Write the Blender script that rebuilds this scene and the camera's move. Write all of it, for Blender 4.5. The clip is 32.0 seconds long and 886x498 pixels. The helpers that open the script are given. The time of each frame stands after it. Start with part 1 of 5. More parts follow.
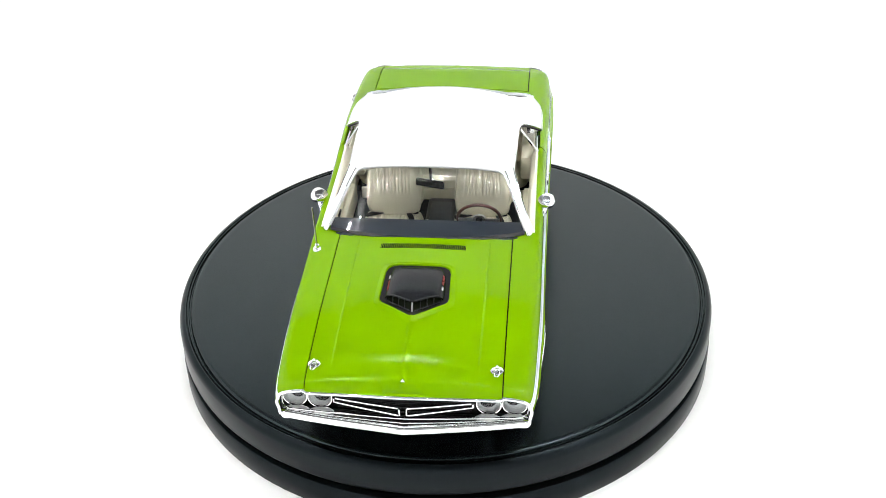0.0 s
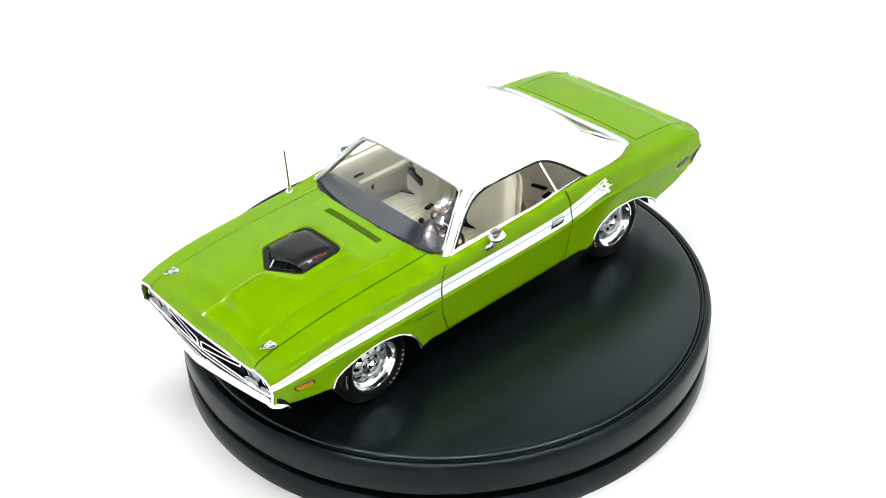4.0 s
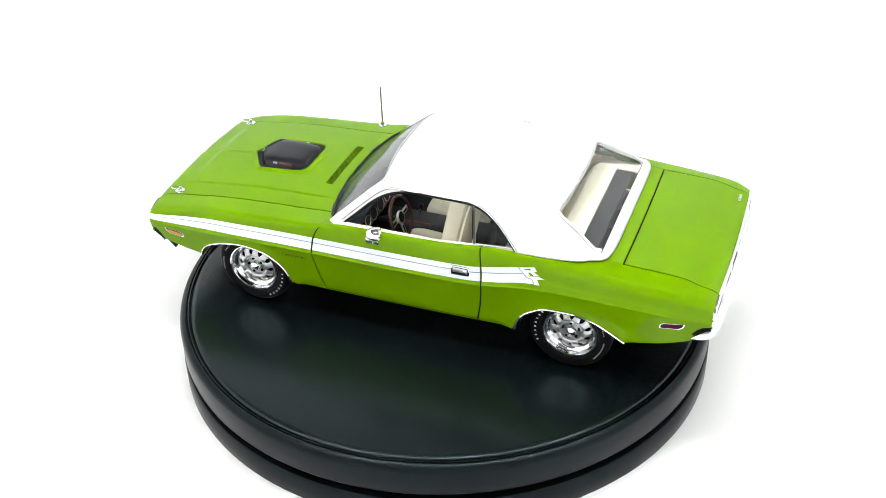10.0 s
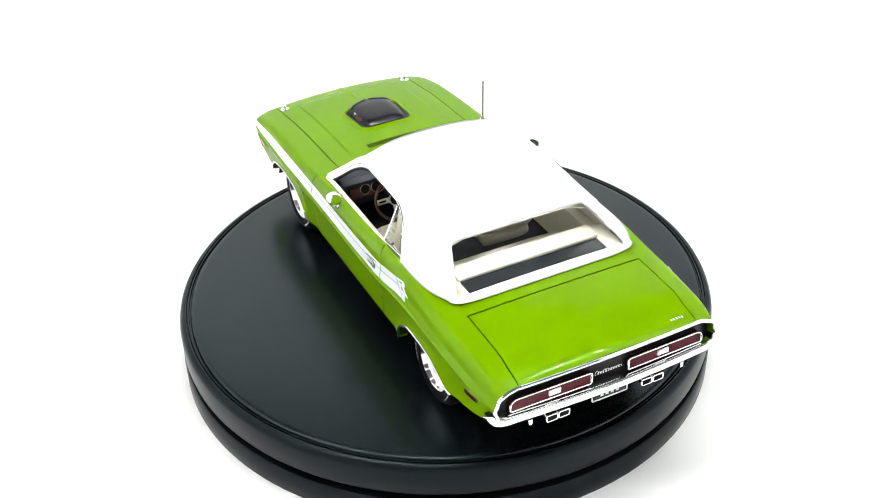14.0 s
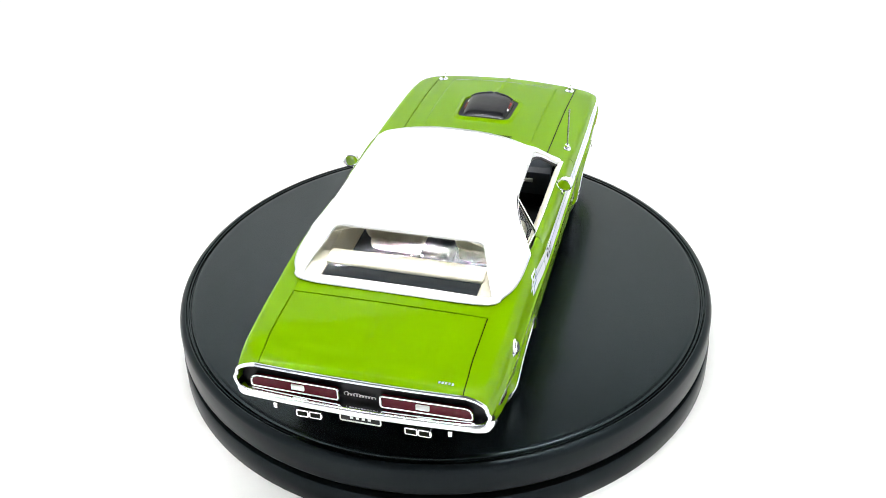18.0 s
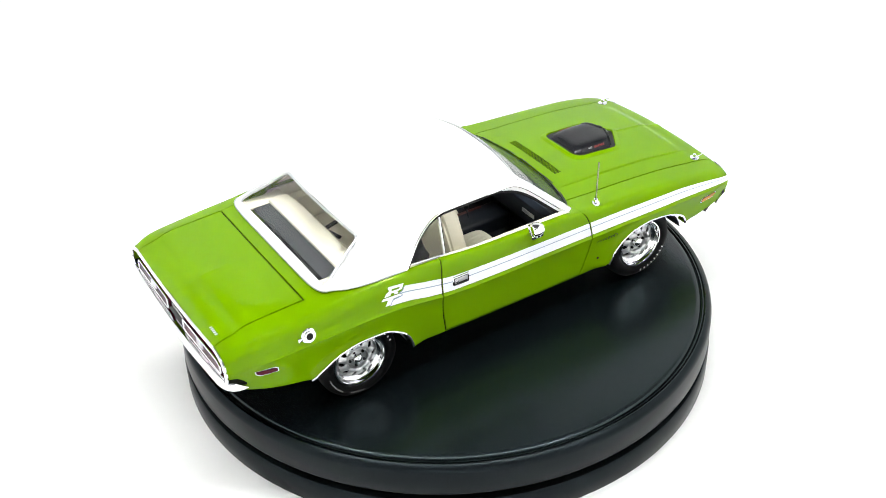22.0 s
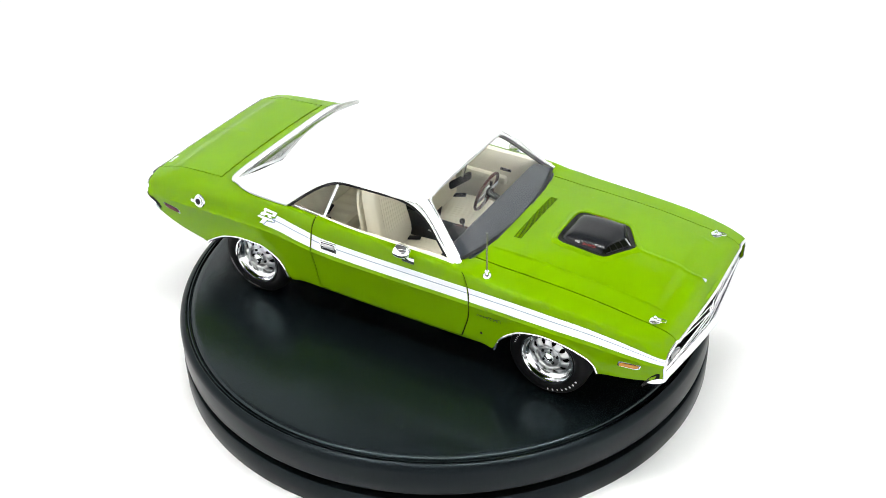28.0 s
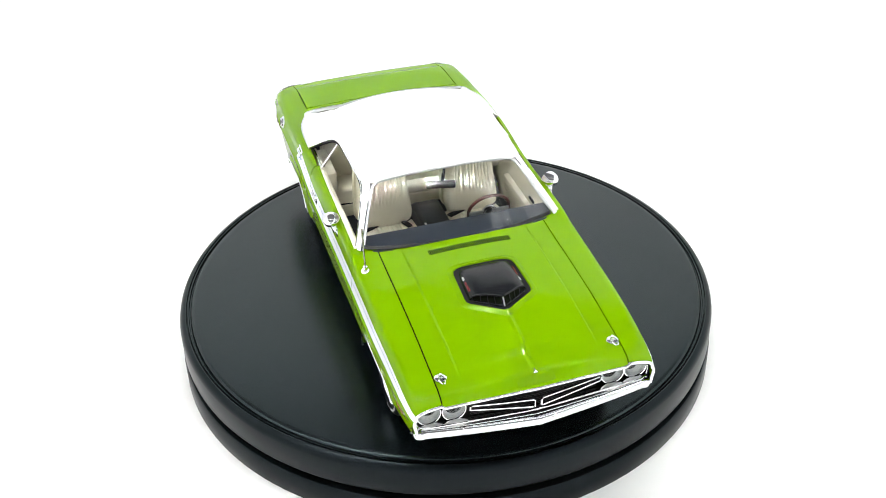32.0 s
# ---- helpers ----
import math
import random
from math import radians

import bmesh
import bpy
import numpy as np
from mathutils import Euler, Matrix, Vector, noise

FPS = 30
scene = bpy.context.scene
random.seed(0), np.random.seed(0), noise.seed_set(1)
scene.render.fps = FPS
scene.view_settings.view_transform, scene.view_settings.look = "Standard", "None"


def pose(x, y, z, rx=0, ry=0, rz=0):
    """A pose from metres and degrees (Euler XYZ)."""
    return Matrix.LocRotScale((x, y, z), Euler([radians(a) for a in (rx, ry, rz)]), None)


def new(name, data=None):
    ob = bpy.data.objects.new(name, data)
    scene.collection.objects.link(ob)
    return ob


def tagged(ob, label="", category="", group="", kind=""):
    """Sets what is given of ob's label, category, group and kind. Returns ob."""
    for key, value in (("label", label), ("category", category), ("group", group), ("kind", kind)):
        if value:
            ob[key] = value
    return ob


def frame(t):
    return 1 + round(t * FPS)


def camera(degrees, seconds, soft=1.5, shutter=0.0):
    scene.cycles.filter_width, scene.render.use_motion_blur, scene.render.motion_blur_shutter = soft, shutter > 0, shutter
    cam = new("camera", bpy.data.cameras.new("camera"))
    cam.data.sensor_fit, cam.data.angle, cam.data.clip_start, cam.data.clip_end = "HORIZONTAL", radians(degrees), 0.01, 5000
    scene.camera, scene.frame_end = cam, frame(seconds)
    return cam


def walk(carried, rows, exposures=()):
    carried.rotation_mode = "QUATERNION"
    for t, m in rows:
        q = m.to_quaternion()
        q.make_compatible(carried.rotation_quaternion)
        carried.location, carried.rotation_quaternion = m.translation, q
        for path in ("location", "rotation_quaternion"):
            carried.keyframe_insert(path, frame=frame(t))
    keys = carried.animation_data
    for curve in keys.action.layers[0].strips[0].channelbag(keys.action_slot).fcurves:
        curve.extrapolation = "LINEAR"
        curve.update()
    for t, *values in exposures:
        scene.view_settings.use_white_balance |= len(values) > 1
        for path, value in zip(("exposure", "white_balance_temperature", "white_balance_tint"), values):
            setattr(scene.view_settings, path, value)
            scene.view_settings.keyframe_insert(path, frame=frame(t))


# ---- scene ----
cam = camera(40.96, 32.0, soft=0.8)
TABLE = 0.033          # height of the platter's top over the sheet
EYE = (0.0, -0.4719, 0.3421 + TABLE)
AIM = pose(*EYE) @ pose(0, 0, 0, 0, 0, 0.048) @ pose(0, 0, 0, 90 - 34.43, 0, 0) @ pose(0, 0, 0, 0, 0, -1.724)
walk(cam, [(0.0, AIM), (32.0, AIM)], exposures=[(0.0, 0.0), (32.0, 0.0)])


def heading(t):
    """The car's heading in degrees at t seconds: the platter turns evenly."""
    return -96.04 - 10.548 * t


# ---- light: a photo tent with two LED bars under its ceiling ----
world = bpy.data.worlds.new("world")
scene.world = world
world.use_nodes = True
world.node_tree.nodes["Background"].inputs["Color"].default_value = (0.9, 0.95, 1.0, 1)
world.node_tree.nodes["Background"].inputs["Strength"].default_value = 0.3

TENT_X, TENT_BACK, TENT_FRONT, TENT_TOP = 0.48, 0.52, -0.66, 0.66
BARS = ((-0.105, 3), (-0.145, 1))      # each bar's place and its rows of chips
BAR_Z = TENT_TOP - 0.012

# ---- materials ----


def material(name, colour, rough=0.5, metal=0.0, coat=0.0, vary=0.08, scale=60.0, bump=0.0, bump_scale=400.0,
             spec=0.5, rough_vary=0.06, glow=None, coat_ior=1.5, spec_tint=(1, 1, 1)):
    m = bpy.data.materials.new(name)
    m.use_nodes = True
    nodes, links = m.node_tree.nodes, m.node_tree.links
    b = nodes["Principled BSDF"]
    b.inputs["Metallic"].default_value = metal
    b.inputs["Coat Weight"].default_value = coat
    b.inputs["Coat Roughness"].default_value = 0.03
    b.inputs["Coat IOR"].default_value = coat_ior
    b.inputs["Specular IOR Level"].default_value = spec
    b.inputs["Specular Tint"].default_value = (*spec_tint, 1)
    where = nodes.new("ShaderNodeTexCoord")
    big = nodes.new("ShaderNodeTexNoise")
    big.inputs["Scale"].default_value, big.inputs["Detail"].default_value = scale, 4.0
    links.new(where.outputs["Object"], big.inputs["Vector"])
    ramp = nodes.new("ShaderNodeMapRange")
    ramp.inputs["To Min"].default_value, ramp.inputs["To Max"].default_value = 1 - vary, 1 + vary
    links.new(big.outputs["Fac"], ramp.inputs["Value"])
    mix = nodes.new("ShaderNodeVectorMath")
    mix.operation = "SCALE"
    mix.inputs[0].default_value = colour
    links.new(ramp.outputs["Result"], mix.inputs["Scale"])
    links.new(mix.outputs["Vector"], b.inputs["Base Color"])
    fine = nodes.new("ShaderNodeTexNoise")
    fine.inputs["Scale"].default_value, fine.inputs["Detail"].default_value = bump_scale, 3.0
    links.new(where.outputs["Object"], fine.inputs["Vector"])
    rr = nodes.new("ShaderNodeMapRange")
    rr.inputs["To Min"].default_value, rr.inputs["To Max"].default_value = max(rough - rough_vary, 0.0), rough + rough_vary
    links.new(fine.outputs["Fac"], rr.inputs["Value"])
    links.new(rr.outputs["Result"], b.inputs["Roughness"])
    if bump:
        relief = nodes.new("ShaderNodeBump")
        relief.inputs["Strength"].default_value, relief.inputs["Distance"].default_value = bump, 0.0002
        links.new(fine.outputs["Fac"], relief.inputs["Height"])
        links.new(relief.outputs["Normal"], b.inputs["Normal"])
    if glow:
        b.inputs["Emission Color"].default_value = (*glow[:3], 1)
        b.inputs["Emission Strength"].default_value = glow[3]
    return m


def glass_material(name, tint, clear, most=0.7):
    """Thin moulded glazing: mostly clear, with a sharp gloss."""
    m = bpy.data.materials.new(name)
    m.use_nodes = True
    nodes, links = m.node_tree.nodes, m.node_tree.links
    nodes.remove(nodes["Principled BSDF"])
    see = nodes.new("ShaderNodeBsdfTransparent")
    see.inputs["Color"].default_value = (*tint, 1)
    gloss = nodes.new("ShaderNodeBsdfGlossy")
    gloss.inputs["Roughness"].default_value = 0.015
    edge = nodes.new("ShaderNodeLayerWeight")
    power = nodes.new("ShaderNodeMath")
    power.operation = "POWER"
    power.inputs[1].default_value = 4.0
    links.new(edge.outputs["Facing"], power.inputs[0])
    amount = nodes.new("ShaderNodeMapRange")
    amount.inputs["To Min"].default_value, amount.inputs["To Max"].default_value = clear, most
    links.new(power.outputs["Value"], amount.inputs["Value"])
    both = nodes.new("ShaderNodeMixShader")
    links.new(amount.outputs["Result"], both.inputs["Fac"])
    links.new(see.outputs["BSDF"], both.inputs[1])
    links.new(gloss.outputs["BSDF"], both.inputs[2])
    links.new(both.outputs["Shader"], nodes["Material Output"].inputs["Surface"])
    return m


GREEN = material("green_paint", (0.131, 0.268, 0.0), 0.35, coat=0.58, vary=0.008, scale=25, spec=0.0, coat_ior=1.33)
VINYL = material("white_vinyl", (0.86, 0.87, 0.87), 0.55, vary=0.02, bump=0.12, bump_scale=900)
WHITE = material("white_tape", (0.84, 0.86, 0.88), 0.35, coat=0.5, vary=0.02)
BLUE_LINE = material("pinstripe_blue", (0.22, 0.30, 0.40), 0.4, vary=0.05)
CHROME = material("chrome", (0.86, 0.87, 0.88), 0.05, metal=1.0, vary=0.03, rough_vary=0.03)
ALLOY = material("satin_chrome", (0.62, 0.63, 0.64), 0.33, metal=1.0, vary=0.06, rough_vary=0.05)
BLACK = material("black_plastic", (0.006, 0.006, 0.007), 0.4, spec=0.2, vary=0.15)
GAP = material("panel_gap", (0.004, 0.006, 0.002), 0.9, spec=0.1, vary=0.2)
RUBBER = material("tyre_rubber", (0.0035, 0.0035, 0.004), 0.55, spec=0.12, vary=0.2, bump=0.15, bump_scale=1500)
SATIN = material("satin_black_scoop", (0.006, 0.007, 0.009), 0.26, vary=0.1, spec=0.28, rough_vary=0.01)
LETTER = material("white_print", (0.75, 0.75, 0.75), 0.5, vary=0.03)
RED_PRINT = material("red_print", (0.30, 0.012, 0.012), 0.5, vary=0.03)
CREAM = material("cream_vinyl", (0.87, 0.83, 0.69), 0.5, vary=0.05, bump=0.1, bump_scale=1200)
DASH = material("dark_blue_dash", (0.013, 0.019, 0.031), 0.42, vary=0.12)
SHELL = material("blue_grey_plastic", (0.009, 0.013, 0.019), 0.4, vary=0.1)
CARPET = material("black_carpet", (0.009, 0.012, 0.017), 0.9, vary=0.3, bump=0.3, bump_scale=2500)
WOOD = material("dark_red_woodgrain", (0.07, 0.014, 0.011), 0.3, coat=0.6, vary=0.35, scale=160)
TAIL = material("red_lens", (0.070, 0.002, 0.008), 0.2, spec=0.18, coat=0.0, vary=0.25, scale=500)
AMBER = material("amber_lens", (0.46, 0.19, 0.006), 0.2, coat=0.25, vary=0.1)
STEEL = material("aerial_steel", (0.30, 0.28, 0.23), 0.22, metal=1.0, vary=0.08)
LENS = material("headlamp_lens", (0.66, 0.67, 0.67), 0.2, metal=0.25, coat=1.0, vary=0.25, scale=300, bump=0.6, bump_scale=700)
PLATTER = material("black_platter", (0.0026, 0.0046, 0.0055), 0.25, vary=0.10, scale=14, spec=0.43, rough_vary=0.02, bump_scale=120, spec_tint=(0.74, 0.93, 1.0))
PLATTER_SIDE = material("black_platter_side", (0.004, 0.0055, 0.0065), 0.3, spec=0.13, spec_tint=(0.7, 0.88, 1.0), vary=0.10, scale=14, rough_vary=0.02, bump_scale=120)
# grey of the unseen ceiling, kept low so glossy tops reflect darker
CEILING = material("reflection_dimming_grey", (0.12, 0.12, 0.125), 0.9, vary=0.05, scale=8, bump=0.05, bump_scale=300)
PAPER = material("white_backdrop", (0.90, 0.905, 0.905), 0.9, vary=0.012, scale=8, bump=0.05, bump_scale=300)
# unseen dim backing that darkens what camera-facing surfaces reflect
ROOM = material("dim_room", (0.20, 0.20, 0.205), 0.8, vary=0.1, scale=6)
LED = material("led_chip", (1, 1, 1), 0.4, vary=0.0, glow=(1.0, 1.0, 0.98, 1290.0))
BARMETAL = material("bar_metal", (0.7, 0.7, 0.7), 0.4, metal=0.6)
GLASS = glass_material("clear_glazing", (0.985, 0.99, 0.985), 0.035)
LENS_CLEAR = glass_material("headlamp_glass", (0.80, 0.82, 0.82), 0.06)
SMOKE = glass_material("quarter_glazing", (0.95, 0.96, 0.95), 0.02, 0.3)

# ---- mesh helpers; car sizes are in millimetres ----
MM = 0.001


def curve(*knots):
    """A smooth monotone curve through (x, y) knots."""
    ks = sorted(knots)
    xs, ys = [k[0] for k in ks], [k[1] for k in ks]
    n = len(xs)
    d = [(ys[i + 1] - ys[i]) / (xs[i + 1] - xs[i]) for i in range(n - 1)]
    m = [d[0]] + [0.0 if d[i - 1] * d[i] <= 0 else 2 * d[i - 1] * d[i] / (d[i - 1] + d[i]) for i in range(1, n - 1)] + [d[-1]]

    def at(x):
        if x <= xs[0]:
            return ys[0]
        if x >= xs[-1]:
            return ys[-1]
        i = next(j for j in range(n - 1) if x <= xs[j + 1])
        h = xs[i + 1] - xs[i]
        s = (x - xs[i]) / h
        return ((1 + 2 * s) * (1 - s) ** 2 * ys[i] + s * (1 - s) ** 2 * h * m[i]
                + s * s * (3 - 2 * s) * ys[i + 1] + s * s * (s - 1) * h * m[i + 1])
    return at


def rom(points, v):
    """A point at v on the spline through the points."""
    n = len(points) - 1
    i = min(max(int(v), 0), n - 1)
    s = v - i
    p1, p2 = points[i], points[i + 1]
    p0 = points[i - 1] if i else tuple(2 * a - b for a, b in zip(p1, p2))
    p3 = points[i + 2] if i + 2 <= n else tuple(2 * b - a for a, b in zip(p1, p2))
    return tuple(0.5 * (2 * b + (c - a) * s + (2 * a - 5 * b + 4 * c - d) * s * s + (3 * b - a - 3 * c + d) * s ** 3)
                 for a, b, c, d in zip(p0, p1, p2, p3))


def steps(a, b, n):
    return [a + (b - a) * i / n for i in range(n + 1)]


class Form:
    """Vertices and faces of one mesh, in millimetres."""

    def __init__(self):
        self.v, self.f = [], []

    def add(self, verts, faces):
        k = len(self.v)
        self.v += [tuple(p) for p in verts]
        self.f += [tuple(k + i for i in face) for face in faces]
        return self

    def join(self, other):
        return self.add(other.v, other.f)

    def flipped(self):
        """The same on the other side of the car."""
        out = Form()
        return out.add([(x, -y, z) for x, y, z in self.v], [tuple(reversed(f)) for f in self.f])

    def moved(self, m):
        out = Form()
        return out.add([tuple(m @ Vector(p)) for p in self.v], self.f)

    def grid(self, rows, thick=0.0, out_from=None, closed=False):
        """A sheet through rows of points; thick: it gets that depth, away from its outside."""
        nr, nc = len(rows), len(rows[0])
        pts = [[Vector(p) for p in r] for r in rows]
        nor = [[None] * nc for _ in range(nr)]
        total = 0.0
        for i in range(nr):
            for j in range(nc):
                a = pts[min(i + 1, nr - 1)][j] - pts[max(i - 1, 0)][j]
                b = pts[i][min(j + 1, nc - 1)] - pts[i][max(j - 1, 0)]
                n = a.cross(b)
                nor[i][j] = n.normalized() if n.length > 1e-9 else None
                ref = Vector(out_from) if out_from else Vector((pts[i][j].x * 0.9, 0, 25))
                total += nor[i][j].dot(pts[i][j] - ref) if nor[i][j] else 0.0
            for j in range(nc - 1, -1, -1):
                if nor[i][j] is None:
                    nor[i][j] = nor[i][j + 1] if j + 1 < nc and nor[i][j + 1] else Vector((0, 0, 1))
        sign = 1 if total >= 0 else -1
        quads = []
        for i in range(nr - 1):
            for j in range(nc - 1):
                q = (i * nc + j, (i + 1) * nc + j, (i + 1) * nc + j + 1, i * nc + j + 1)
                quads.append(q if sign > 0 else q[::-1])
        verts = [p for r in pts for p in r]
        if thick:
            k = len(verts)
            verts += [p - sign * thick * n for r, rn in zip(pts, nor) for p, n in zip(r, rn)]
            quads += [tuple(k + i for i in q[::-1]) for q in quads[:]]
            rim = ([j for j in range(nc)] + [i * nc + nc - 1 for i in range(1, nr)]
                   + [(nr - 1) * nc + j for j in range(nc - 2, -1, -1)] + [i * nc for i in range(nr - 2, 0, -1)])
            for a, b in zip(rim, rim[1:] + rim[:1]):
                q = (a, b, k + b, k + a)
                quads.append(q if sign > 0 else q[::-1])
        return self.add(verts, quads)

    def tube(self, path, r, n=8, closed=False, flat=1.0):
        """A round bar along a path; flat: its height over its width."""
        ps = [Vector(p) for p in path]
        m = len(ps)
        rings = []
        for i, p in enumerate(ps):
            a, b = (ps[i - 1], ps[(i + 1) % m]) if closed else (ps[max(i - 1, 0)], ps[min(i + 1, m - 1)])
            t = (b - a).normalized()
            up = Vector((0, 0, 1)) if abs(t.z) < 0.9 else Vector((1, 0, 0))
            s = t.cross(up).normalized()
            u = s.cross(t)
            rr = r[i] if isinstance(r, (list, tuple)) else r
            rings.append([p + (s * math.cos(w) + u * math.sin(w) * flat) * rr for w in (2 * math.pi * k / n for k in range(n))])
        verts = [q for ring in rings for q in ring]
        faces = []
        for i in range(m if closed else m - 1):
            a, b = i * n, ((i + 1) % m) * n
            faces += [(a + k, a + (k + 1) % n, b + (k + 1) % n, b + k) for k in range(n)]
        if not closed:
            faces += [tuple(range(n))[::-1], tuple((m - 1) * n + k for k in range(n))]
        return self.add(verts, faces)

    def lathe(self, profile, n=32, m=None):
        """A turned form: (radius, height) along z, then moved by m."""
        m = m or Matrix()
        verts, faces = [], []
        k = len(profile)
        for i in range(n):
            w = 2 * math.pi * i / n
            verts += [m @ Vector((r * math.cos(w), r * math.sin(w), h)) for r, h in profile]
        for i in range(n):
            a, b = i * k, ((i + 1) % n) * k
            faces += [(a + j, b + j, b + j + 1, a + j + 1) for j in range(k - 1)]
        return self.add(verts, faces)

    def box(self, centre, size, bevel=0.0, m=None, segments=2):
        bm = bmesh.new()
        bmesh.ops.create_cube(bm, size=1.0)
        bmesh.ops.scale(bm, vec=size, verts=bm.verts)
        if bevel:
            bmesh.ops.bevel(bm, geom=bm.edges[:], offset=bevel, segments=segments, affect="EDGES", profile=0.5)
        m = (m or Matrix()) if centre is None else Matrix.Translation(centre) @ (m or Matrix())
        bm.verts.index_update()
        self.add([m @ v.co for v in bm.verts], [[v.index for v in f.verts] for f in bm.faces])
        bm.free()
        return self

    def prism(self, outline, place, depth):
        """A flat outline (u, v) put in space by place(u, v, w), from w = 0 to depth."""
        n = len(outline)
        verts = [place(u, v, 0.0) for u, v in outline] + [place(u, v, depth) for u, v in outline]
        faces = [tuple(range(n))[::-1], tuple(range(n, 2 * n))] + [(i, (i + 1) % n, n + (i + 1) % n, n + i) for i in range(n)]
        return self.add(verts, faces)


def part(name, form, mat, parent, label="", sharp=35.0, scale=MM, weld=False):
    """One mesh object under a thing or part."""
    mesh = bpy.data.meshes.new(name)
    mesh.from_pydata([(x * scale, y * scale, z * scale) for x, y, z in form.v], [], form.f)
    bm = bmesh.new()
    bm.from_mesh(mesh)
    if weld:
        bmesh.ops.remove_doubles(bm, verts=bm.verts, dist=0.02 * scale)
    bmesh.ops.recalc_face_normals(bm, faces=bm.faces)
    bm.to_mesh(mesh)
    bm.free()
    mesh.materials.append(mat)
    mesh.shade_smooth()
    mesh.set_sharp_from_angle(angle=radians(sharp))
    ob = new(name, mesh)
    ob.parent = parent
    if label:
        tagged(ob, label)
    return ob


def thing(name, label, category, group=""):
    ob = new(name)
    ob.empty_display_size = 0.02
    return tagged(ob, label, category, group)


def round_rect(w, h, r, n=5):
    """Outline of a rounded rectangle about 0, 0."""
    out = []
    for cx, cy, a in ((w / 2 - r, h / 2 - r, 0), (-w / 2 + r, h / 2 - r, 90), (-w / 2 + r, -h / 2 + r, 180), (w / 2 - r, -h / 2 + r, 270)):
        out += [(cx + r * math.cos(radians(a + 90 * i / n)), cy + r * math.sin(radians(a + 90 * i / n))) for i in range(n + 1)]
    return out


# ---- the tent ----
def tent():
    sweep = [(TENT_FRONT, 0.0), (TENT_BACK - 0.14, 0.0)]
    sweep += [(TENT_BACK - 0.14 + 0.14 * math.sin(radians(a)), 0.14 - 0.14 * math.cos(radians(a))) for a in range(6, 91, 6)]
    sweep += [(TENT_BACK, TENT_TOP)]
    f = Form().grid([[(x, y, z) for y, z in sweep] for x in (-TENT_X, TENT_X)], 0.002, (0, 0, 0.3))
    ground = part("ground", f, PAPER, None, scale=1.0, sharp=60)
    tagged(ground, "seamless white backdrop sheet sweeping up behind the turntable", "backdrop", kind="structure")
    d = TENT_BACK - TENT_FRONT
    my = (TENT_BACK + TENT_FRONT) / 2
    for name, c, s in (("wall_left", (-TENT_X - 0.01, my, TENT_TOP / 2), (0.016, d, TENT_TOP)),
                       ("wall_right", (TENT_X + 0.01, my, TENT_TOP / 2), (0.016, d, TENT_TOP))):
        tagged(part(name, Form().box(c, s, 0.002), PAPER, None, scale=1.0), "white fabric wall of the photo tent", "tent wall", kind="structure")
    # front flap with the opening that the camera looks in through
    half, low, high = 0.22, 0.28, 0.56
    side = TENT_X - half
    flap = (Form().box((0, TENT_FRONT - 0.01, low / 2), (2 * TENT_X, 0.016, low)).box((0, TENT_FRONT - 0.01, (TENT_TOP + high) / 2), (2 * TENT_X, 0.016, TENT_TOP - high))
            .box((-TENT_X + side / 2, TENT_FRONT - 0.01, (low + high) / 2), (side, 0.016, high - low)).box((TENT_X - side / 2, TENT_FRONT - 0.01, (low + high) / 2), (side, 0.016, high - low)))
    tagged(part("wall_front", flap, PAPER, None, scale=1.0), "white fabric front of the photo tent with an opening", "tent wall", kind="structure")
    # added out of view: a dim wall that gives paint and chrome contrast
    tagged(part("wall_dimming", Form().box((0, TENT_FRONT - 0.5, 0.5), (2.4, 0.02, 1.4), 0.002), ROOM, None, scale=1.0), "unseen dim wall beyond the tent's opening, added for darker reflections", "wall", kind="structure")
    # unseen ceiling, greyer than the walls to cut fill and deepen reflections
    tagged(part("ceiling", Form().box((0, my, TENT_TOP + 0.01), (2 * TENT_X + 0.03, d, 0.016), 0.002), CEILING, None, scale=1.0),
           "unseen grey ceiling of the photo tent, added to darken reflections", "ceiling", kind="structure")


def led_bar(y, rows):
    bar = thing("led_light_bar", "slim LED bar with bright white chips under the ceiling", "lamp", "LED bars")
    bar.matrix_world = pose(0, y, BAR_Z)
    part("housing", Form().box((0, 0, 6), (800, 14 + 10 * rows, 8), 1.0), BARMETAL, bar)
    chip = part("led", Form().box((0, 0, 1.6), (3.8, 2.5, 1.2)), LED, bar)
    for i in range(30):
        for k in range(rows):
            if i or k:
                ob = new("led", chip.data)
                ob.parent = bar
                ob.location = ((i - 14.5) * 0.026, (k - (rows - 1) / 2) * 0.010, 0)
            else:
                chip.location = (-14.5 * 0.026, -(rows - 1) / 2 * 0.010, 0)


tent()
for bar_y, bar_rows in BARS:
    led_bar(bar_y, bar_rows)

# ---- turntable ----
turntable = thing("turntable", "round black plastic display turntable with a grooved rim", "turntable")
turntable.location = (0, 0, 0)
T0 = TABLE * 1000
part("base", Form().lathe([(0, 0), (127.0, 0), (128.6, 0.8), (129.3, 2.2), (129.3, T0 - 20.0), (128.6, T0 - 19.0), (118, T0 - 19.0), (118, T0 - 15.0)], 128),
     PLATTER_SIDE, turntable, "black plastic base drum")
